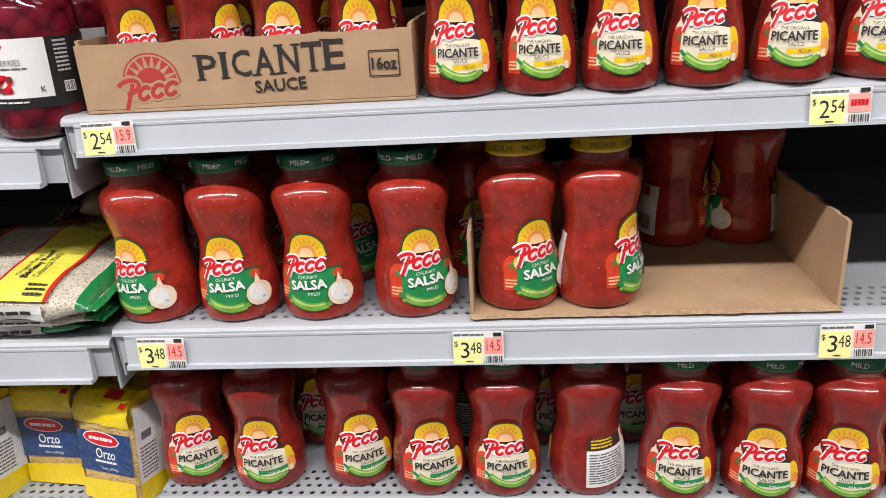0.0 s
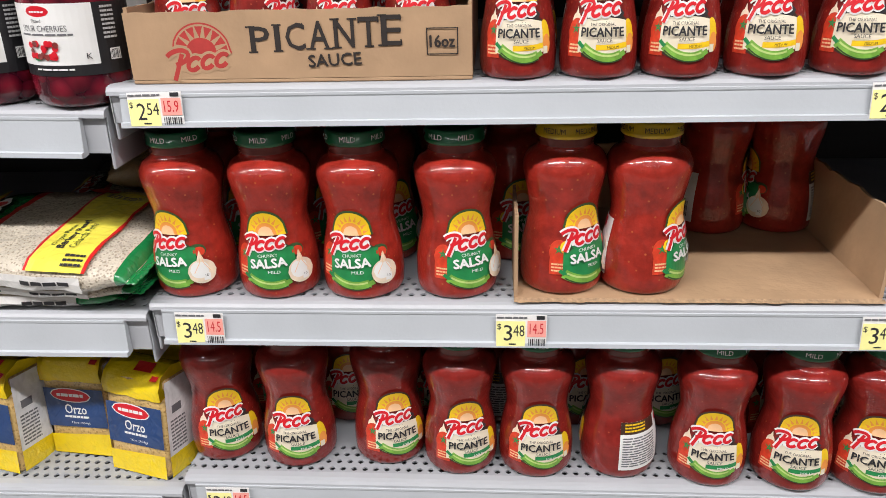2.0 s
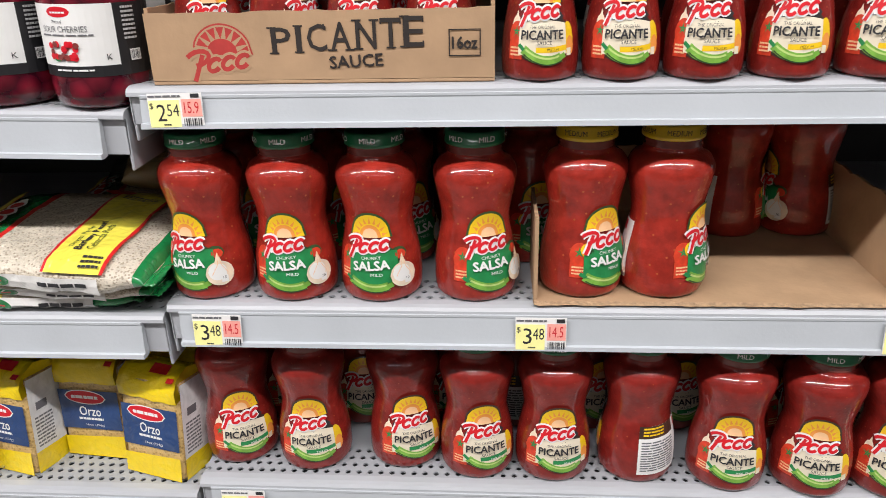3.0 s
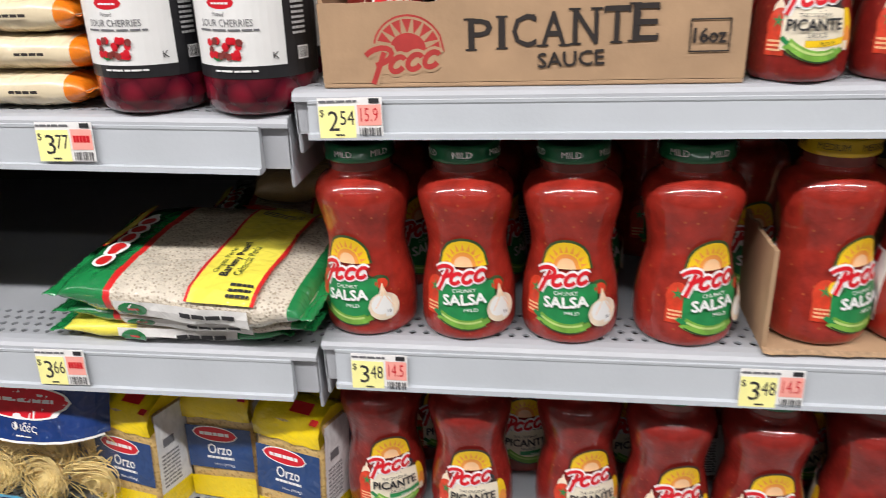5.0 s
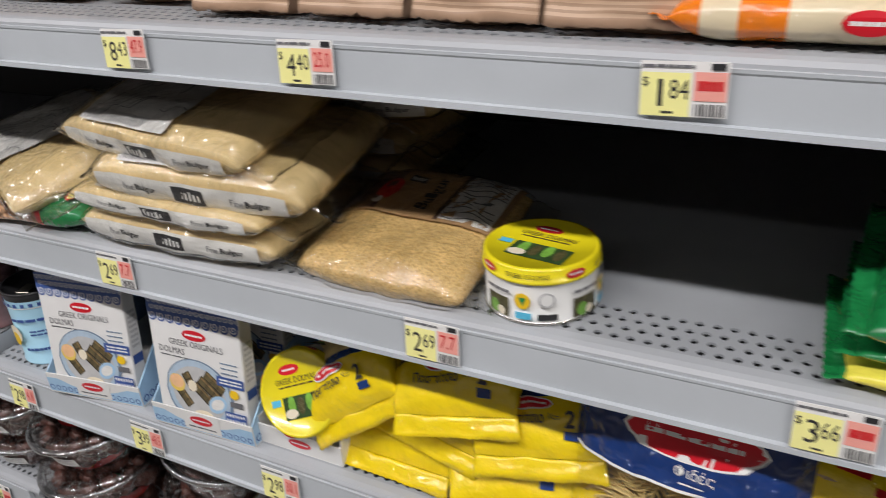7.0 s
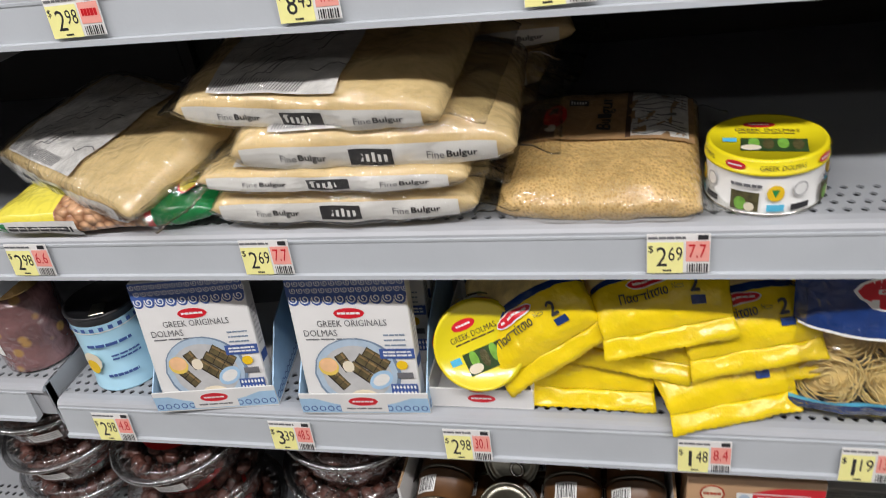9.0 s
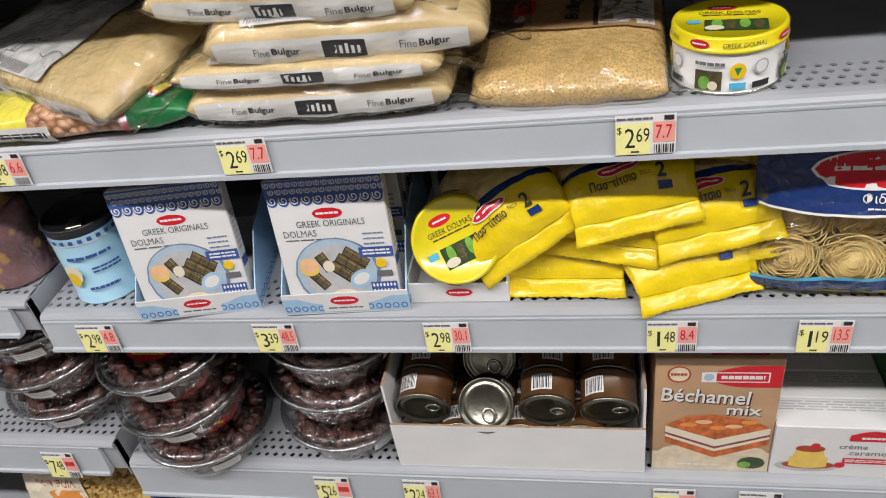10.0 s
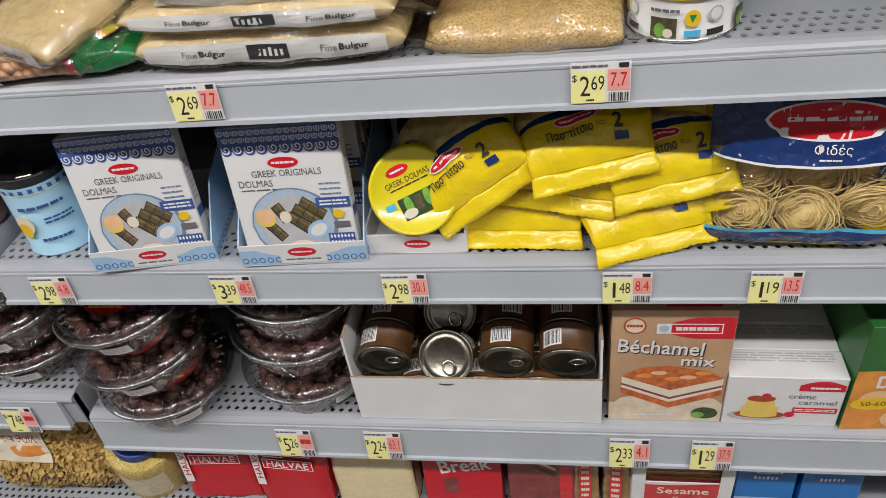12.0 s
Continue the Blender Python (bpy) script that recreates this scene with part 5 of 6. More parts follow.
# ---- yellow pasta packs ----
def pasta_pack(seed):
    b = Bag(0.170, 0.130, 0.040, 0.85, 5.5, 0.0042, seed, 0.07)
    g = thing("pasta_pack", "glossy yellow pasta pack with crimped end, piled loosely", "pasta pack", "yellow pasta packs")
    b.body("wrapper", PACKYELLOW, g, zones=((-0.046, 0.062, NAVY), (-0.040, 0.040, VERMI)), nu=44)
    p = Print(lambda u, v, d: b.top(v, -u, d))
    p.oval(-0.006, -0.056, 0.021, 0.0058, WHITE)
    p.oval(-0.006, -0.056, 0.0195, 0.0047, BADGE)
    p.bars(-0.020, -0.0580, 0.009, -0.0540, 1, WHITE, 3)
    p.text("Παστίτσιο", -0.014, -0.0680, 0.0080, INK, 0.042, bold=0.0002)
    p.text("No", 0.0145, -0.0665, 0.0042, INK, 0.006)
    p.text("2", 0.0270, -0.0675, 0.0110, INK, 0.0085, bold=0.0005)
    p.rect(0.022, -0.0805, 0.036, -0.0755, NAVY, 2, 1)
    p.make("print", g)
    b.seal(PACKYELLOW, g, -1, 0.016, 1.04, 0.002)
    b.seal(PACKYELLOW, g, 1, 0.018, 1.05)
    for ch in g.children:
        for vt in ch.data.vertices:
            if vt.co.x < -0.0835:
                vt.co.z += 0.0006 * math.sin(vt.co.x * 1900) - 0.003
            q = min(0.0, vt.co.x + 0.025)
            vt.co.z -= 6.5 * q * q
            vt.co.x += 1.6 * q * q
    return g


PP = [pasta_pack(1.5), pasta_pack(8.1), pasta_pack(4.4)]
# the crimped end (-x) looks out of the shelf: its middle, then tilt, lean and turn
for k, (x, y, z, tip, side, yaw) in enumerate(((-0.984, 0.868, 0.002, -4, 0, -2), (-0.846, 0.856, 0.002, -4, -5, 14), (-0.832, 0.880, 0.030, 0, -4, 8), (-0.952, 0.878, 0.042, 4, 5, -10),
                                              (-0.828, 0.874, 0.054, 3, -7, 10), (-0.990, 0.900, 0.064, 4, -12, 14), (-0.908, 0.868, 0.082, 3, -8, 9), (-1.012, 0.868, 0.056, 10, -34, 16), (-0.795, 0.915, 0.086, 2, 8, -14))):
    turn = pose(0, 0, 0, 0, 0, 90 + yaw) @ pose(0, 0, 0, side, -tip, 0)
    tipmost = turn @ Vector((-0.092, 0.0, -0.022))
    ob = put(PP[k % 3], x, y, z)
    ob.matrix_basis = pose(x - tipmost.x, y - tipmost.y, L3 + z + 0.002 - tipmost.z) @ turn


# ---- vermicelli nests in a blue and clear bag ----
def nest_bag():
    g = thing("vermicelli_bag", "clear bag of vermicelli nests with dark blue printed top", "pasta bag")
    rnd = random.Random(11)
    spots = ((-0.056, 0.022, 0.034), (0.002, 0.016, 0.030), (0.058, 0.020, 0.036), (-0.046, 0.034, 0.074), (0.010, 0.030, 0.070), (0.058, 0.036, 0.078))
    for cx, cy, cz in spots:
        cu = bpy.data.curves.new("noodle_nest", "CURVE")
        cu.dimensions, cu.bevel_depth, cu.bevel_resolution = "3D", 0.0006, 0
        for s in range(48):
            sp = cu.splines.new("POLY")
            n = 30
            sp.points.add(n - 1)
            r0, tilt, ph, zz = rnd.uniform(0.006, 0.031), rnd.uniform(-0.4, 0.4), rnd.uniform(0, 6.3), rnd.uniform(-0.012, 0.008)
            for k in range(n):
                a = ph + k / (n - 1) * rnd.uniform(5.9, 6.1)
                r = r0 * (1 + 0.11 * math.sin(3 * a + ph) + 0.05 * math.sin(5 * a - ph))
                sp.points[k].co = (r * math.cos(a), zz + r * math.sin(a) * tilt + 0.004 * math.sin(2 * a), r * math.sin(a) * 0.92, 1)
        tmp = bpy.data.objects.new("noodle_nest", cu)
        me = bpy.data.meshes.new_from_object(tmp)
        bpy.data.objects.remove(tmp)
        me.materials.append(VERMI)
        core = bmesh.new()
        core.from_mesh(me)
        bmesh.ops.create_icosphere(core, subdivisions=3, radius=1.0, matrix=Matrix.Diagonal((0.024, 0.007, 0.022, 1)))
        core.to_mesh(me)
        core.free()
        nb = new("noodle_nest", me)
        nb.parent = g
        nb.matrix_basis = pose(cx, cy, cz, rnd.uniform(-25, 10), rnd.uniform(-20, 20), rnd.uniform(-20, 20))
    b = Bag(0.185, 0.175, 0.075, 0.72, 4.0, 0.004, 12.0, 0.02)
    m = pose(0, 0.035, 0.088) @ pose(0, 0, 0, 74, 0, 0) @ pose(0, 0, -0.0375)
    film = b.body("clear_wrapper", FILM, g)
    film.matrix_basis = m
    q = Print(b.top)
    q.band(-0.089, 0.089, lambda u: -0.002 + 1.4 * u * u, 0.0865, NAVY, 20, 8)
    q.band(-0.086, 0.086, lambda u: -0.0045 + 1.4 * u * u, lambda u: -0.002 + 1.4 * u * u, WHITE, 20, 1)
    q.band(-0.088, 0.088, -0.087, lambda u: -0.066 - 0.6 * u * u, NAVY, 20, 3)
    q.band(-0.088, 0.088, lambda u: -0.066 - 0.6 * u * u, lambda u: -0.062 - 0.6 * u * u, AQUA, 20, 1)
    q.band(-0.085, 0.085, -0.0865, lambda u: -0.080 + 0.08 * u, BAGYELLOW, 16, 1)
    q.oval(0.006, 0.038, 0.054, 0.0165, WHITE, n=22)
    q.oval(0.006, 0.038, 0.051, 0.0145, BADGE, n=22)
    q.bars(-0.030, 0.034, 0.042, 0.042, 1, WHITE, 12)
    q.text("Φιδές", 0.010, 0.0135, 0.0115, WHITE, 0.030)
    q.bars(0.0, 0.0025, 0.018, 0.0055, 1, WHITE, 2)
    q.bars(-0.040, 0.060, 0.040, 0.064, 1, SUN, 6)
    pr = q.make("film_print", g, "dark blue print with red oval badge")
    pr.matrix_basis = m
    bk = Print(lambda u, v, d: Vector((u, v, -0.001)))
    bk.rect(-0.088, 0.0, 0.088, 0.085, NAVY, 4, 4)
    bo = bk.make("back_film", g)
    bo.matrix_basis = m
    return g


nb = nest_bag()
nb.matrix_basis = pose(-0.708, 0.874, L3, 0, 0, -3)
nb.scale = (1.05, 1.0, 1.0)


# ---- orzo packs ----
def orzo_pack(seed):
    g = thing("orzo_pack", "brick pack of orzo with blue label and folded yellow top", "pasta pack", "orzo packs")
    w, d, h = 0.082, 0.055, 0.128
    part("filling", rumple(box_bm(-w / 2, 0, 0, w / 2, d, h, 0.008, 3, 5), 0.0022, 38, seed), ORZO, g, smooth=True)
    p = Print(flat((0, -0.0014, 0), (1, 0, 0), (0, 0, 1)))
    p.band(-w / 2 + 0.002, w / 2 - 0.002, lambda u: 0.040 + 0.02 * u, lambda u: 0.092 + 0.02 * u, ORZOBLUE, 6, 3)
    p.band(-w / 2 + 0.002, w / 2 - 0.002, 0.002, lambda u: 0.030 + 0.06 * u, PACKYELLOW, 6, 2)
    p.oval(-0.004, 0.083, 0.027, 0.0095, WHITE, tilt=-0.03)
    p.oval(-0.004, 0.083, 0.0255, 0.0082, BADGE, tilt=-0.03)
    p.bars(-0.022, 0.079, 0.014, 0.087, 1, WHITE, 8)
    p.text("Orzo", 0.0, 0.0645, 0.0125, WHITE, 0.028, bold=0.0002)
    p.bars(-0.016, 0.051, 0.016, 0.057, 1, WHITE, 4)
    p.text("16oz (454g)", 0.004, 0.0455, 0.0040, WHITE, 0.024)
    p.make("front_label", g, "dark blue label with red oval badge")
    s = Print(flat((w / 2 + 0.0014, 0.0, 0), (0, 1, 0), (0, 0, 1)))
    s.rect(0.003, 0.022, d - 0.006, h - 0.004, SIDEWHITE, 4, 6)
    s.bars(0.008, 0.034, 0.034, 0.075, 9, GREYINK, 5)
    s.rect(0.012, 0.082, 0.028, 0.092, GREYINK, 1, 1)
    s.rect(0.003, 0.003, d - 0.006, 0.030, PACKYELLOW, 3, 1)
    s.make("side_label", g, "white side panel with small writing")
    top = bmesh.new()
    ws = w / 2 - 0.001
    prof = [(-0.0025, h - 0.026), (-0.004, h - 0.012), (0.002, h + 0.001), (0.020, h + 0.012), (0.034, h + 0.010), (d - 0.004, h + 0.001), (d - 0.003, h - 0.006)]
    rows = []
    for k in range(9):
        x = -ws + 2 * ws * k / 8
        rows.append([top.verts.new((x, y + 0.0015 * noise.noise((x * 60 + seed, i, 0)), z + 0.003 * noise.noise((x * 45, i * 0.7, seed)))) for i, (y, z) in enumerate(prof)])
    for a, b in zip(rows, rows[1:]):
        for i in range(len(prof) - 1):
            top.faces.new((a[i], b[i], b[i + 1], a[i + 1]))
    for r in (rows[0], rows[-1]):
        top.faces.new(r)
    part("folded_top", top, PACKYELLOW, g, "folded yellow top with red square", True)
    q = Print(lambda u, v, dd: Vector((u, 0.006 + v, h + 0.0052 + v * 0.55 + dd)))
    q.rect(0.0, -0.001, 0.024, 0.011, BAGRED, 1, 1)
    q.rect(0.029, -0.010, 0.038, -0.004, BAGRED, 1, 1)
    q.make("top_print", g)
    return g


OP = [orzo_pack(1.0), orzo_pack(5.0)]
for k, (x, y, rz, rx) in enumerate(((-0.424, 0.878, -16, -7), (-0.510, 0.912, -6, -4), (-0.606, 0.882, -14, -6), (-0.405, 0.962, -3, -3), (-0.494, 0.985, 0, -2), (-0.580, 0.975, -3, -2), (-0.41, 1.01, 2, 0))):
    put(OP[k % 2], x, y, L3, rz, (1, 1, 1), rx)


# ---- noodle bundles ----
def noodle_bundle(seed):
    b = Bag(0.200, 0.062, 0.031, 0.8, 6.0, 0.0016, seed, 0.15)
    g = thing("noodle_bundle", "cream noodle bundle with twisted orange ends, stacked", "pasta pack", "orange noodle bundles")
    b.body("wrapper", NOODLE, g, zones=((-0.2, -0.082, NOODLEORANGE), (0.082, 0.2, NOODLEORANGE), (-0.062, -0.036, NOODLEORANGE)), nu=44)
    p = Print(b.front)
    p.oval(0.006, 0.001, 0.014, 0.0056, BADGE)
    p.bars(-0.004, -0.001, 0.016, 0.003, 1, WHITE, 3)
    p.bars(0.036, -0.002, 0.062, 0.002, 1, BROWNINK, 5)
    p.make("print", g)
    b.seal(NOODLEORANGE, g, 1, 0.013, 0.8)
    b.seal(NOODLEORANGE, g, -1, 0.013, 0.8)
    return g


NB = [noodle_bundle(1.0), noodle_bundle(6.0)]
for k, (x, y, z, rz) in enumerate(((-0.640, 0.893, 0, 0), (-0.628, 0.895, 0.0300, 179), (-0.636, 0.894, 0.060, 1), (-0.630, 0.897, 0.0900, -2), (-0.634, 0.962, 0, 2), (-0.632, 0.962, 0.030, 0), (-0.634, 0.962, 0.060, 1))):
    put(NB[k % 2], x, y, l1(x) + z, 0 if rz > 90 else rz, (1, 1, 1), 0, SLOPE)


# ---- brown paper bags of pulses ----
def pulse_bag(seed):
    g = thing("pulse_bag", "brown paper bag of dried pulses with folded striped end", "paper bag", "brown pulse bags")
    w, d, h = 0.098, 0.19, 0.056
    part("bag", rumple(box_bm(-w / 2, 0.006, 0, w / 2, d, h, 0.007, 3, 6), 0.0036, 30, seed), KRAFTBAG, g, smooth=True)
    n = 30
    v, f, idx = [], [], []
    rows = ((0.004, h - 0.004, 0), (-0.0015, h - 0.014, 0), (-0.004, h * 0.52, 0), (-0.006, h * 0.46, 1), (-0.0062, h * 0.425, 0), (-0.0066, h * 0.39, 1), (-0.0068, h * 0.355, 0), (-0.0072, h * 0.32, 1), (-0.0074, h * 0.285, 0), (-0.0078, h * 0.25, 1), (-0.008, h * 0.215, 0), (-0.010, 0.006, 0))
    for r, (y, z, s) in enumerate(rows):
        for k in range(n + 1):
            x = (k / n - 0.5) * (w - 0.002)
            zz = z + (0.0026 * noise.noise((x * 180, seed, 1)) + 0.0022 * noise.noise((x * 60, seed, 5)) if r == len(rows) - 1 else 0.0014 * noise.noise((x * 30, r * 0.3, seed)))
            yy = y + 0.003 * noise.noise((x * 32, r * 0.25, seed + 4)) + (0.0008 if s else 0)
            v.append((x, yy, max(0.0006, zz)))
    for r in range(len(rows) - 1):
        for k in range(n):
            o = r * (n + 1) + k
            f.append((o, o + n + 1, o + n + 2, o + 1))
            idx.append(1 if rows[r][2] else 0)
    flap = obj("folded_end", v, f, [KRAFTBAG, KRAFTLIGHT], g, idx)
    sol = flap.modifiers.new("thick", "SOLIDIFY")
    sol.thickness = 0.0008
    p = Print(lambda u, vv, dd: Vector((u, -0.0045 - dd - 0.006 * max(0, 0.6 - vv / h), vv)))
    dd = p.lift()
    for k in range(6):
        u = -0.024 + 0.0085 * k
        p.band(u, u + 0.0058, h * 0.66, lambda x, k=k: h * (0.83 if k in (0, 2) else 0.78), AGRINK, 2, 1, dd)
    p.make("print", g, "dark brown brand mark as bars")
    q = Print(flat((w / 2 + 0.0012, 0, 0), (0, 1, 0), (0, 0, 1)))
    q.bars(0.020, 0.018, 0.050, 0.040, 4, AGRINK, 3)
    q.make("side_print", g)
    return g


PB = [pulse_bag(1.0), pulse_bag(4.0), pulse_bag(9.0)]
for k, (x, y, rz, lvl) in enumerate(((-1.455, 0.925, 2, 0), (-1.353, 0.925, 1, 0), (-1.228, 0.930, -2, 0), (-1.082, 0.893, 2, 0), (-0.977, 0.893, -3, 0), (-0.873, 0.889, -2, 0), (-0.772, 0.884, 0, 0),
                                    (-1.43, 0.93, -2, 1), (-1.325, 0.93, 2, 1), (-1.20, 0.92, 3, 1), (-1.065, 0.905, -3, 1), (-0.955, 0.906, 3, 1), (-0.858, 0.905, -1, 1), (-0.765, 0.886, 2, 1), (-1.545, 0.925, 0, 0))):
    put(PB[k % 3], x, y, l1(x) + lvl * 0.0585, rz, (1, 1, 1), 0, SLOPE)


# ---- clear tubs of dates ----
def date_tub():
    g = thing("date_tub", "round clear plastic tub of dark dates with white sticker", "food tub", "date tubs")
    tub = [(0.066, 0.0), (0.071, 0.002), (0.078, 0.030), (0.084, 0.050)]
    lathe("tub", smooth_profile(tub, 3), TUBCLEAR, g, 44, cap_bottom=True)
    lathe("rim", [(0.083, 0.0495), (0.0915, 0.0495), (0.094, 0.051), (0.094, 0.054), (0.0915, 0.0555), (0.086, 0.0555)], TUBRIM, g, 52)
    lathe("lid", [(0.086, 0.0556), (0.083, 0.0600), (0.078, 0.0615), (0.060, 0.0620), (0.0, 0.0625)], TUBCLEAR, g, 44)
    bm = bmesh.new()
    for k in range(34):
        a = 2 * math.pi * k / 34
        m = Matrix.Rotation(a, 4, "Z") @ Matrix.Translation((0.0765, 0, 0.0625)) @ Matrix.Diagonal((0.009, 0.0022, 0.0020, 1))
        bmesh.ops.create_cube(bm, size=1.0, matrix=m)
    part("lid_rib_ring", bm, TUBRIM, g)
    rnd = random.Random(3)
    v, f = [], []
    base = bmesh.new()
    bmesh.ops.create_icosphere(base, subdivisions=1, radius=1.0)
    bv, bf = [x.co.copy() for x in base.verts], [[q.index for q in x.verts] for x in base.faces]
    base.free()
    for k in range(180):
        ring = (0, 0, 1, 0, 2)[k % 5]
        lay = (k // 5) % 4
        a = rnd.uniform(0, 2 * math.pi)
        z = 0.009 + 0.0125 * lay + rnd.uniform(-0.002, 0.002)
        r = (0.0625 + 0.18 * z, 0.040, 0.018)[ring] + rnd.uniform(-0.006, 0.002)
        m = Matrix.Translation((r * math.cos(a), r * math.sin(a), z)) @ Euler((rnd.uniform(-0.5, 0.5), rnd.uniform(-0.5, 0.5), a + rnd.uniform(0.8, 2.2))).to_matrix().to_4x4() @ Matrix.Diagonal((0.0150, 0.0092, 0.0088, 1))
        o = len(v)
        v += [m @ (q * (1 + 0.10 * noise.noise(q * 2.5 + Vector((k, 0, 0))))) for q in bv]
        f += [tuple(o + i for i in x) for x in bf]
    tagged(obj("date_filling", v, f, [DATE], g), "dark brown wrinkled dates", kind="stuff")
    p = Print(round_surf([(0.0725, 0.0), (0.0800, 0.030), (0.0860, 0.050)], 0.08))
    p.rect(-0.004, 0.016, 0.036, 0.033, WHITE, 6, 2)
    p.bars(0.000, 0.019, 0.032, 0.031, 3, LIGHTGREY, 3)
    p.make("sticker", g, "white paper sticker")
    q = Print(flat((0, 0, 0.0628), (1, 0, 0), (0, 1, 0)))
    q.oval(0, -0.002, 0.048, 0.047, BAGRED, n=22)
    q.oval(0, 0.004, 0.038, 0.034, DARKBROWN, n=18)
    q.oval(-0.012, 0.004, 0.014, 0.012, LEAF)
    q.oval(0.014, -0.004, 0.016, 0.012, CARAMEL)
    q.bars(-0.025, -0.040, 0.025, -0.032, 1, SUN, 3)
    q.make("lid_label", g, "red round lid label")
    return g


DT = date_tub()
for x, y, z, rz, rx, ry in ((-1.498, 0.902, L4, 26, 3, 3), (-1.504, 0.908, L4 + 0.0645, 0, 5, -4), (-1.512, 0.920, L4 + 0.130, -3, 5, -3), (-1.296, 0.935, L4, 40, 3, 1), (-1.300, 0.944, L4 + 0.064, 60, 4, 1), (-1.296, 0.950, L4 + 0.128, 70, 5, 2),
                           (-1.716, 0.945, 0.696, 5, 3, 2), (-1.712, 0.945, 0.7610, -4, 5, -2), (-1.72, 0.95, 0.826, 10, 4, 0), (-1.50, 1.13, L4, 0, 0, 0), (-1.50, 1.13, L4 + 0.064, 0, 0, 0), (-1.295, 1.135, L4, 0, 0, 0), (-1.295, 1.135, L4 + 0.064, 0, 0, 0)):
    put(DT, x, y, z, rz, (1, 1, 1), rx, ry)

# ---- small cans in a white carton ----
carton("can_carton", "white corrugated carton open at the front top, full of small cans", -1.213, 0.860, -0.898, 1.09, L4, 0.082, 0.150, 0.150, 0.003, CARTONWHITE, KRAFTEDGE, 0.0006)


def small_can():
    t = thing("small_can", "small round can with brown label and ring-pull lid", "tin", "small ring-pull cans")
    r, h = 0.0345, 0.042
    lathe("can_body", [(r - 0.001, 0), (r + 0.0004, 0.001), (r + 0.0004, 0.003), (r - 0.0008, 0.004), (r - 0.0008, h - 0.004)], TINBROWN, t, 32, cap_bottom=True)
    lid = lathe("lid", [(r - 0.0008, h - 0.004), (r + 0.0006, h - 0.003), (r + 0.0006, h), (r - 0.001, h + 0.0004), (r - 0.002, h), (r - 0.0026, h - 0.003), (r - 0.006, h - 0.003), (r - 0.007, h - 0.0022), (r - 0.011, h - 0.0022), (r - 0.012, h - 0.003), (0, h - 0.003)], TINDARK, t, 32)
    v, f = [], []
    for k in range(20):
        a = 2 * math.pi * k / 20
        for rr, zz in ((0.0088, 0.0), (0.0088, 0.0012), (0.0055, 0.0012), (0.0055, 0.0)):
            v.append((rr * 1.2 * math.cos(a) + 0.013, rr * math.sin(a), h - 0.0018 + zz))
    for k in range(20):
        for q in range(4):
            f.append((k * 4 + q, ((k + 1) % 20) * 4 + q, ((k + 1) % 20) * 4 + (q + 1) % 4, k * 4 + (q + 1) % 4))
    obj("pull_ring", v, f, [TINMETAL], t)
    p = Print(round_surf([(r - 0.0004, 0), (r - 0.0004, h)], r, math.pi))
    p.rect(0.0, 0.010, 0.026, 0.032, WHITE, 5, 1)
    p.code(0.002, 0.012, 0.024, 0.030, 12)
    p.make("label_print", t)
    return t


SC = small_can()
# rows of three lying with their lids outwards over a lower row
for ci, (cx, tip, rz) in enumerate(((-1.170, 102, 8), (-1.014, 100, -12), (-0.940, 106, 10))):
    for layer in range(2):
        for k in range(3 if layer or ci else 0):
            m = pose(cx - 0.036 * (1 - layer), 0.872 + 0.004 * layer, L4 + 0.0375 + 0.057 * layer) @ pose(0, 0, 0, tip if layer else 90, 0, 0) @ pose(0, 0, -0.0435 * k - 0.042, 0, 0, rz + (0, -22, 16)[k])
            ob = put(SC, cx, 0.9, L4)
            ob.matrix_basis = m
for k in range(3):
    ob = put(SC, -1.09, 0.9, L4)
    ob.matrix_basis = pose(-1.126, 0.872, L4 + 0.0375) @ pose(0, 0, 0, 90, 0, 0) @ pose(0, 0, -0.0435 * k - 0.042, 0, 0, 20 * k)
for y, z, rz in ((0.904, 0.080, -75), (0.968, 0.098, -60)):
    ob = put(SC, -1.09, 0.9, L4)
    ob.matrix_basis = pose(-1.090, y, L4 + z) @ pose(0, 0, 0, 52, 0, 0) @ pose(0, 0, -0.012, 0, 0, rz)


# ---- cake mix boxes ----
def food_box(name, label, w, d, h, x, y, z, rz, material, rx=0.0):
    g = thing(name, label, "food box")
    part("box", box_bm(-w / 2, 0, 0, w / 2, d, h, 0.0010, 1), material, g)
    g.matrix_basis = pose(x, y, z, rx, 0, rz)
    return g, Print(flat((-w / 2, 0, 0), (1, 0, 0), (0, 0, 1)))


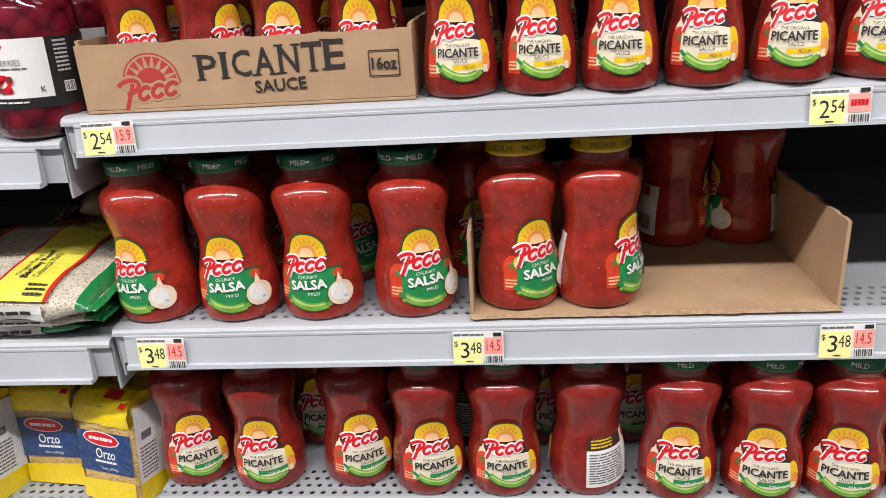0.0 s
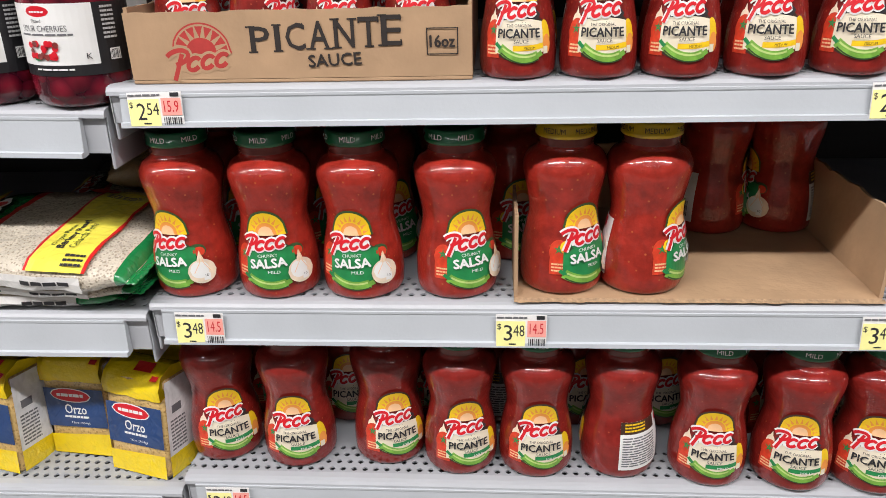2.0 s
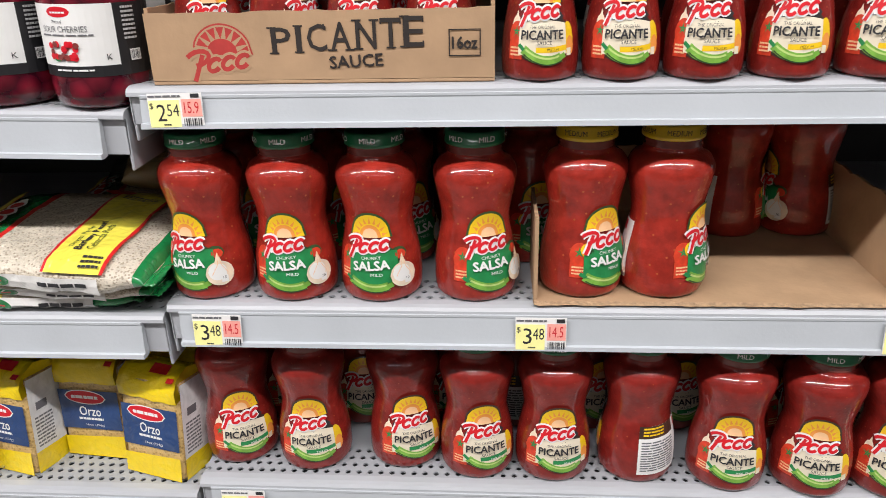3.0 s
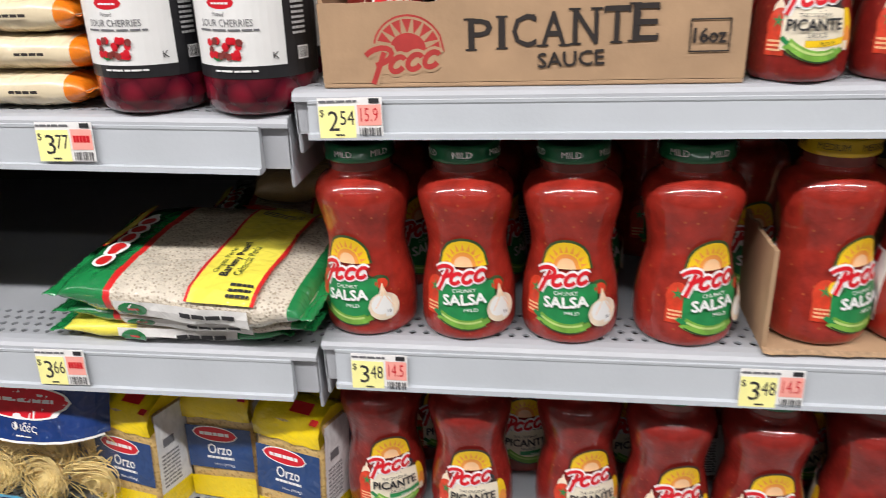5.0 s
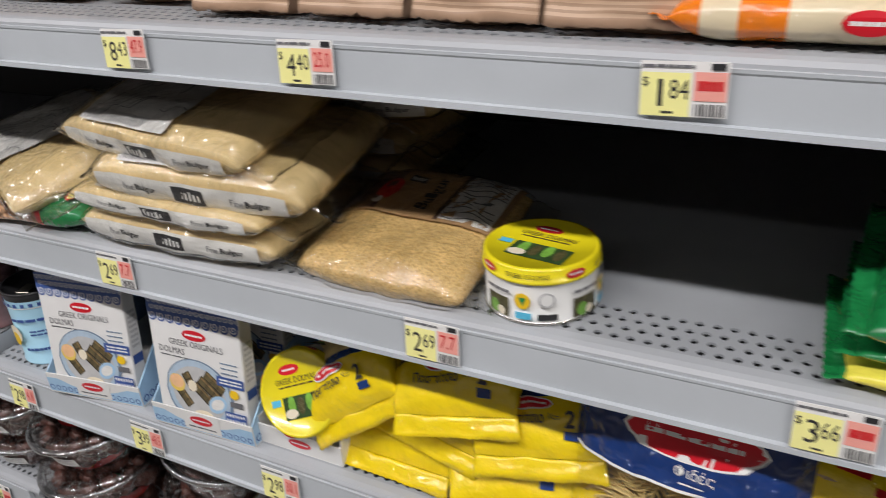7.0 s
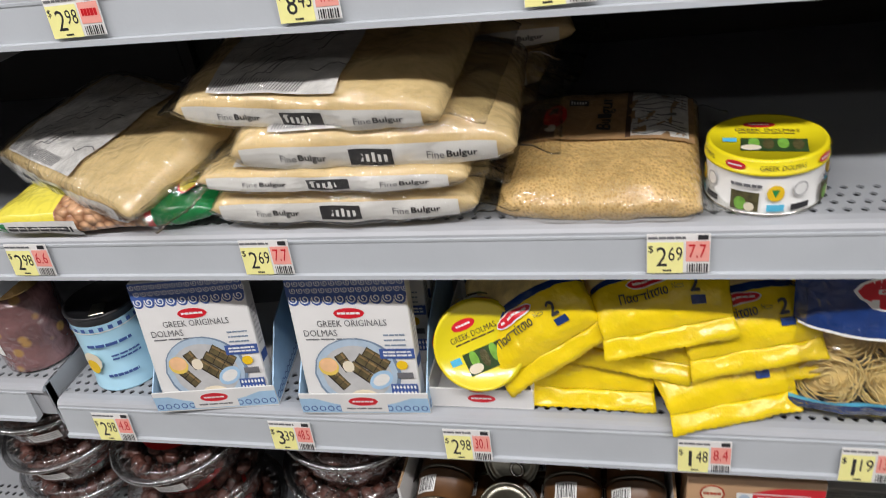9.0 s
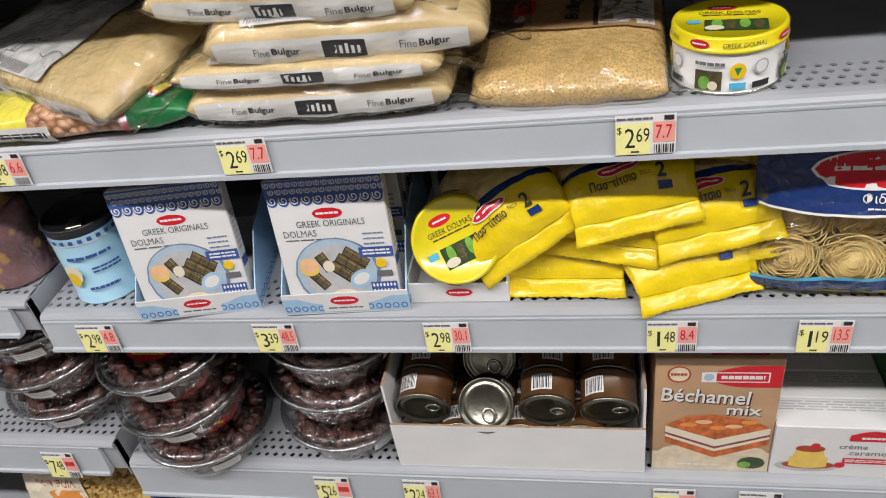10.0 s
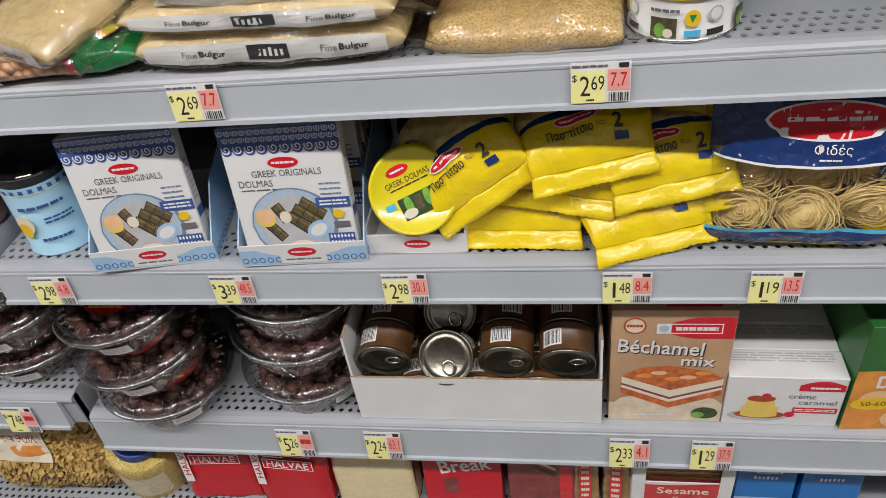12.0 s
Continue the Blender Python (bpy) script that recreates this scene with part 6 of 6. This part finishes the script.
for k in range(3):
    g, p = food_box("bechamel_box", "tan box of bechamel mix with baked dish picture", 0.136, 0.052, 0.192, -0.821, 0.869 + 0.056 * k, L4, 0, BECH)
    w, h = 0.136, 0.192
    p.oval(0.026, h - 0.024, 0.013, 0.013, CARAMEL)
    p.oval(0.026, h - 0.024, 0.011, 0.011, BECHPALE)
    p.bars(0.017, h - 0.028, 0.035, h - 0.020, 1, CARAMEL, 3)
    p.band(0.062, w - 0.001, lambda u: h - 0.044 + 0.006 * ((0.100 - u) / 0.03) ** 2 * (u < 0.1), lambda u: h - 0.010 - 0.010 * ((0.105 - u) / 0.04) ** 2 * (u < 0.105), BADGE, 10, 1)
    p.rect(0.050, h - 0.036, 0.122, h - 0.020, WHITE, 2, 1)
    p.rect(0.066, h - 0.0345, 0.1205, h - 0.0215, BADGE, 2, 1)
    p.oval(0.058, h - 0.028, 0.0055, 0.0055, PLATE)
    p.bars(0.071, h - 0.0335, 0.117, h - 0.0225, 1, WHITE, 4)
    for ch, off in (("Béchamel", 0.0), ):
        p.text(ch, 0.0575, h - 0.0605, 0.0215, DARKBROWN, 0.096, rot=-3.5, bold=0.0007)
        p.text(ch, 0.0565, h - 0.0590, 0.0215, WHITE, 0.096, rot=-3.5, bold=0.0005)
    p.text("mix", 0.101, h - 0.0835, 0.0150, DARKBROWN, 0.037, rot=-2, bold=0.0007)
    p.text("mix", 0.100, h - 0.0822, 0.0150, WHITE, 0.037, rot=-2, bold=0.0005)
    p.rect(0.0, 0.0, w, 0.034, BECHPALE, 2, 1)
    p.oval(0.070, 0.034, 0.064, 0.016, BECHPALE, n=16)
    cut = ((0.014, 0.082), (0.072, 0.058), (0.132, 0.080))
    for lo, hi, m in ((0.0, 0.34, BAKED), (0.34, 0.50, CREAM), (0.50, 0.62, WAFER), (0.62, 1.0, CREAM)):
        for (x0, z0), (x1, z1), t0, t1 in ((cut[0], cut[1], 0.030, 0.034), (cut[1], cut[2], 0.034, 0.030)):
            p.tri([(x0, z0 - t0 * (1 - lo)), (x1, z1 - t1 * (1 - lo)), (x1, z1 - t1 * (1 - hi)), (x0, z0 - t0 * (1 - hi))], m)
    p.tri([(0.014, 0.082), (0.072, 0.058), (0.132, 0.080), (0.110, 0.094), (0.066, 0.102), (0.036, 0.098)], BAKED)
    for k2 in range(5):
        p.oval(0.040 + 0.017 * k2, 0.084 + 0.006 * math.sin(k2 * 2.0), 0.010, 0.0035, PEACH if k2 % 2 else ORANGE)
    p.oval(0.116, 0.016, 0.016, 0.011, DARKGREEN)
    p.oval(0.108, 0.012, 0.008, 0.006, LIME)
    p.bars(0.030, 0.008, 0.080, 0.014, 1, WHITE, 3)
    p.make("front_print", g, "printed front with baked dish")
    t = Print(flat((-w / 2, 0, h), (1, 0, 0), (0, 1, 0)))
    t.rect(0.06, 0.006, 0.120, 0.030, BADGE, 2, 1)
    t.make("top_print", g)
for k in range(3):
    g, p = food_box("creme_caramel_box", "white box of creme caramel mix with pudding picture", 0.132, 0.043, 0.088, -0.686, 0.864 + 0.0445 * k, L4, -1, CARTONWHITE)
    if k == 0:
        p.oval(0.040, 0.018, 0.036, 0.010, LIGHTGREY)
        p.oval(0.042, 0.020, 0.030, 0.007, CARAMEL)
        p.band(0.020, 0.062, lambda u: 0.018 - 0.004 * (1 - ((u - 0.041) / 0.021) ** 2), lambda u: 0.050 if 0.026 < u < 0.056 else 0.035, PUDDING, 12, 2)
        p.oval(0.041, 0.050, 0.0165, 0.006, CARAMEL)
        p.oval(0.040, 0.062, 0.010, 0.007, WHITE)
        p.oval(0.046, 0.056, 0.005, 0.004, BADGE)
        p.oval(0.076, 0.022, 0.006, 0.005, BADGE)
        p.band(0.080, 0.130, 0.066, lambda u: 0.076 + 0.008 * math.sin((u - 0.08) / 0.05 * 3.1), BADGE, 8, 1)
        p.bars(0.092, 0.068, 0.124, 0.075, 1, WHITE, 4)
        p.text("crème", 0.086, 0.0560, 0.0082, GREYINK, 0.030)
        p.text("caramel", 0.104, 0.0455, 0.0082, GREYINK, 0.042)
        p.rect(0.078, 0.026, 0.128, 0.036, BADGE, 2, 1)
        p.bars(0.080, 0.028, 0.126, 0.034, 2, WHITE, 6)
        p.make("front_print", g, "printed front with caramel pudding")
    t = Print(flat((-0.066, 0, 0.088), (1, 0, 0), (0, 1, 0)))
    t.bars(0.006, 0.024, 0.124, 0.040, 4, LIGHTGREY, k)
    t.make("top_print", g)
for k in range(3):
    g, p = food_box("rusk_box", "orange and green box with bread roll picture", 0.15, 0.06, 0.175, -0.542, 0.864 + 0.062 * k, L4, 3, BOXGREEN)
    p.rect(0.0, 0.0, 0.15, 0.105, BOXORANGE, 4, 1)
    rnd = random.Random(k)
    for q in range(7):
        p.oval(0.022 + 0.042 * (q % 3) + 0.01 * (q // 3), 0.020 + 0.034 * (q // 3), 0.022, 0.017, PEACH if q % 2 else ORANGE)
    p.text("Du", 0.040, 0.086, 0.020, WHITE, 0.030, bold=0.0006)
    p.oval(0.028, 0.048, 0.026, 0.011, SUN)
    p.text("50-60", 0.028, 0.048, 0.0085, BROWNINK, 0.028)
    p.make("front_print", g)

# ---- lowest visible shelf ----
for k, (x, y, rz) in enumerate(((-1.492, 0.885, 3), (-1.370, 0.880, -3), (-1.43, 0.955, 0), (-1.34, 0.96, 2))):
    g = thing("halva_pack", "glossy red wrapped halva block with white lettering", "sweets pack", "halva packs")
    part("wrapper", rumple(box_bm(-0.060, 0, 0, 0.060, 0.05, 0.150, 0.010, 3, 5), 0.004, 34, k * 3.0), HALVA, g, smooth=True)
    g.matrix_basis = pose(x, y, L5, -6, 0, rz)
    p = Print(flat((-0.060, -0.0045, 0), (1, 0, 0), (0, 0, 1)))
    for zz in (0.090, 0.120):
        p.rect(0.022, zz, 0.104, zz + 0.021, WHITE, 2, 1)
        p.rect(0.0235, zz + 0.0015, 0.1025, zz + 0.0195, HALVA, 2, 1)
        p.text("HALVAE", 0.063, zz + 0.0105, 0.0135, WHITE, 0.068, bold=0.0003)
    p.bars(0.026, 0.145 - 0.030, 0.060, 0.145 - 0.026, 1, WHITE, 3)
    p.rect(0.004, 0.05, 0.018, 0.145, WHITE, 1, 3)
    p.text("HALVAE", 0.011, 0.100, 0.0095, HALVA, 0.070, rot=90, bold=0.0003)
    p.make("print", g)
g = thing("rice_pack", "cream pack with green top band and gold diamond", "food pack")
part("wrapper", rumple(box_bm(-0.064, 0, 0, 0.064, 0.05, 0.158, 0.010, 3, 5), 0.003, 30, 2.0), BEIGE, g, smooth=True)
g.matrix_basis = pose(-1.238, 0.884, L5, -6, 0, 0)
p = Print(flat((-0.064, -0.003, 0), (1, 0, 0), (0, 0, 1)))
p.band(0.003, 0.125, lambda u: 0.122 + 0.14 * abs(u - 0.064), 0.156, BAGGREEN, 8, 1)
p.band(0.003, 0.125, lambda u: 0.119 + 0.14 * abs(u - 0.064), lambda u: 0.122 + 0.14 * abs(u - 0.064), BAGRED, 8, 1)
p.tri([(0.036, 0.150), (0.064, 0.104), (0.092, 0.150)], SUN)
p.tri([(0.041, 0.150), (0.064, 0.111), (0.087, 0.150)], BEIGE)
p.oval(0.064, 0.138, 0.010, 0.012, LEAF)
p.make("print", g)
g, p = food_box("chocolate_box", "red and white chocolate bar box", 0.118, 0.05, 0.162, -1.098, 0.884, L5, 0, HALVA, -6)
p.band(0.0, 0.118, lambda u: 0.118 + 0.12 * u, 0.1615, WHITE, 4, 1)
p.rect(0.040, 0.150, 0.078, 0.158, DARKBROWN, 1, 1)
p.text("Break", 0.064, 0.103, 0.026, WHITE, 0.078, rot=10, bold=0.0007)
p.rect(0.030, 0.04, 0.052, 0.075, WAFER, 1, 1)
p.make("front_print", g)
g, p = food_box("wafer_pack", "dark red wafer pack with layered wafer picture", 0.098, 0.05, 0.160, -0.980, 0.886, L5, 0, WAFER, -6)
for k in range(5):
    p.band(0.040, 0.070, lambda u, k=k: 0.090 + 0.013 * k - 0.6 * (u - 0.055), lambda u, k=k: 0.096 + 0.013 * k - 0.6 * (u - 0.055), PEACH if k % 2 else DARKBROWN, 4, 1)
p.rect(0.076, 0.02, 0.094, 0.158, BAGRED, 1, 1)
p.make("front_print", g)
for k, x in enumerate((-0.915, -0.872)):
    g = thing("gold_sweet_bar", "gold wrapped sweet bar with red band", "sweets pack", "gold sweet bars")
    part("wrapper", rumple(box_bm(-0.020, 0, 0, 0.020, 0.04, 0.160, 0.006, 2, 5), 0.004, 50, k * 5.0), GOLD, g, smooth=True)
    g.matrix_basis = pose(x, 0.888, L5, -6, 0, 4 - 8 * k)
    p = Print(flat((-0.020, -0.004, 0), (1, 0, 0), (0, 0, 1)))
    p.rect(0.010, 0.02, 0.028, 0.15, BAGRED, 1, 1)
    p.bars(0.013, 0.04, 0.025, 0.14, 8, CREAM, k)
    p.make("print", g)
sd = carton("snack_carton", "white display carton with cut-out front holding sesame snacks", -0.852, 0.876, -0.716, 1.06, L5, 0.105, 0.165, 0.165, 0.002, CARTONWHITE, CARTONWHITE)
p = Print(flat((0, 0, 0), (1, 0, 0), (0, 0, 1)))
p.rect(0.0, 0.1, 0.018, 0.165, CARTONWHITE, 1, 1)
p.rect(0.118, 0.1, 0.136, 0.165, CARTONWHITE, 1, 1)
p.band(0.018, 0.118, lambda u: 0.050, lambda u: 0.100 + 0.1 * (u - 0.06) * (u > 0.06), BAGRED, 6, 1)
p.text("Sesame", 0.070, 0.0865, 0.015, CREAM, 0.070, bold=0.0004)
p.text("Snack", 0.080, 0.0665, 0.011, CREAM, 0.045)
p.make("print", sd, "red panel with cream lettering")
for k in range(3):
    g, p = food_box("sesame_snack", "flat sesame snack in brown and white wrapper", 0.112, 0.035, 0.016, -0.784, 0.886, L5 + 0.1 + 0.018 * k, 0, GOLD if k != 1 else WAFER)
    part("inner_stack", box_bm(-0.055, 0.001, -0.096 if k == 0 else -0.0005, 0.055, 0.034, -0.001 if k == 0 else -0.0002), WAFER, g)
for k, (x, rz) in enumerate(((-0.669, 0), (-0.583, 2))):
    g, p = food_box("pastry_box", "blue box of pastry with dark and red top band" if k == 0 else "bright blue pastry box with white lettering", 0.078, 0.16, 0.150, x, 0.884, L5, rz, PHYLLO, -4)
    if k == 0:
        p.rect(0.0, 0.128, 0.078, 0.1498, BAGRED, 1, 1)
        p.rect(0.020, 0.124, 0.060, 0.148, INK, 1, 1)
        p.rect(0.024, 0.112, 0.058, 0.124, WHITE, 1, 1)
        p.code(0.026, 0.113, 0.056, 0.123, 12)
    p.rect(0.0, 0.0, 0.078, 0.060, PALEBLUE, 2, 1)
    tag_mark(p, 0.038, 0.103, 0.040, 0.011, PHYLLO)
    p.make("front_print", g)
    t = Print(flat((-0.039, 0, 0.150), (1, 0, 0), (0, 1, 0)))
    t.text("zo", 0.050, 0.060, 0.030, WHITE, 0.036, rot=-70)
    t.rect(0.004, 0.004, 0.074, 0.050, BAGRED if k == 0 else PHYLLO, 1, 1)
    t.make("top_print", g)

# ---- neighbouring section ----
g = thing("spread_jar", "glass jar of layered brown and purple spread on a card tray", "jar")
SPJ = smooth_profile([(0.036, 0), (0.042, 0.003), (0.044, 0.012), (0.044, 0.085), (0.041, 0.098), (0.034, 0.104)], 3)
lathe("glass_body", SPJ, JAMPURPLE, g, 40, cap_bottom=True)
lathe("lid", cap_profile(0.037, 0.1035, 0.118), GOLD, g, 40)
p = Print(round_surf(SPJ, 0.044))
p.rect(-0.060, 0.030, 0.000, 0.066, WHITE, 10, 2)
p.bars(-0.05, 0.036, -0.008, 0.060, 4, WAFER, 3)
p.make("label", g)
g.matrix_basis = pose(-1.665, 0.915, 0.958, 0, 0, -10)
g = thing("egg_noodle_bag", "clear bag of wide egg noodles with cream printed panel", "pasta bag")
b = Bag(0.25, 0.21, 0.09, 0.7, 4.0, 0.005, 15.0, 0.05)
m = pose(0, 0.045, 0.105) @ pose(0, 0, 0, 76, 0, 0) @ pose(0, 0, -0.045)
o = b.body("filling", EGGNOODLE, g)
o.matrix_basis = m
rnd = random.Random(31)
v, f = [], []
for k in range(420):
    u, y, a, l = rnd.uniform(-0.105, 0.112), rnd.uniform(-0.095, 0.095), rnd.uniform(0, 6.3), rnd.uniform(0.006, 0.013)
    o0, ph = len(v), rnd.uniform(0, 6.3)
    for q in range(6):
        t = q / 2.5 - 1
        cx, cy = u + l * t * math.cos(a), y + l * t * math.sin(a)
        for side in (-0.0024, 0.0024):
            v.append(b.top(cx - side * math.sin(a), cy + side * math.cos(a), -0.0002 + 0.0011 * math.sin(t * 5 + ph) * (1 if side > 0 else -0.6) + 0.0011))
    f += [(o0 + 2 * q, o0 + 2 * q + 2, o0 + 2 * q + 3, o0 + 2 * q + 1) for q in range(5)]
tagged(obj("noodle_pieces", v, f, [NOODLEPIECE], g), "short wavy egg noodles", kind="stuff").matrix_basis = m
p = Print(lambda u, v, d: b.top(u, v, d + 0.0014))
p.rect(-0.10, -0.03, 0.015, 0.095, CREAM, 8, 8)
p.text("WIDE EGG", -0.03, 0.020, 0.014, CARAMEL, 0.080, rot=180)
p.text("NOODLES", -0.03, 0.042, 0.014, CARAMEL, 0.080, rot=180)
p.oval(-0.02, -0.005, 0.036, 0.013, ORANGE)
p.make("print", g).matrix_basis = m
g.matrix_basis = pose(-1.785, 0.895, 0.40, 0, 0, 2)
g = thing("couscous_jar", "tub of yellow couscous with navy screw lid, tipped forward", "jar")
TJ = smooth_profile([(0.048, 0), (0.055, 0.004), (0.057, 0.02), (0.057, 0.115), (0.050, 0.128), (0.038, 0.132)], 3)
lathe("tub", TJ, COUSCOUS, g, 40, cap_bottom=True)
lathe("lid", cap_profile(0.042, 0.132, 0.150), NAVY, g, 40)
p = Print(round_surf(TJ, 0.057))
p.rect(-0.02, 0.03, 0.05, 0.10, BEIGE, 8, 2)
p.make("label", g)
g.matrix_basis = pose(-1.635, 0.935, 0.401, 12, 10, 0)
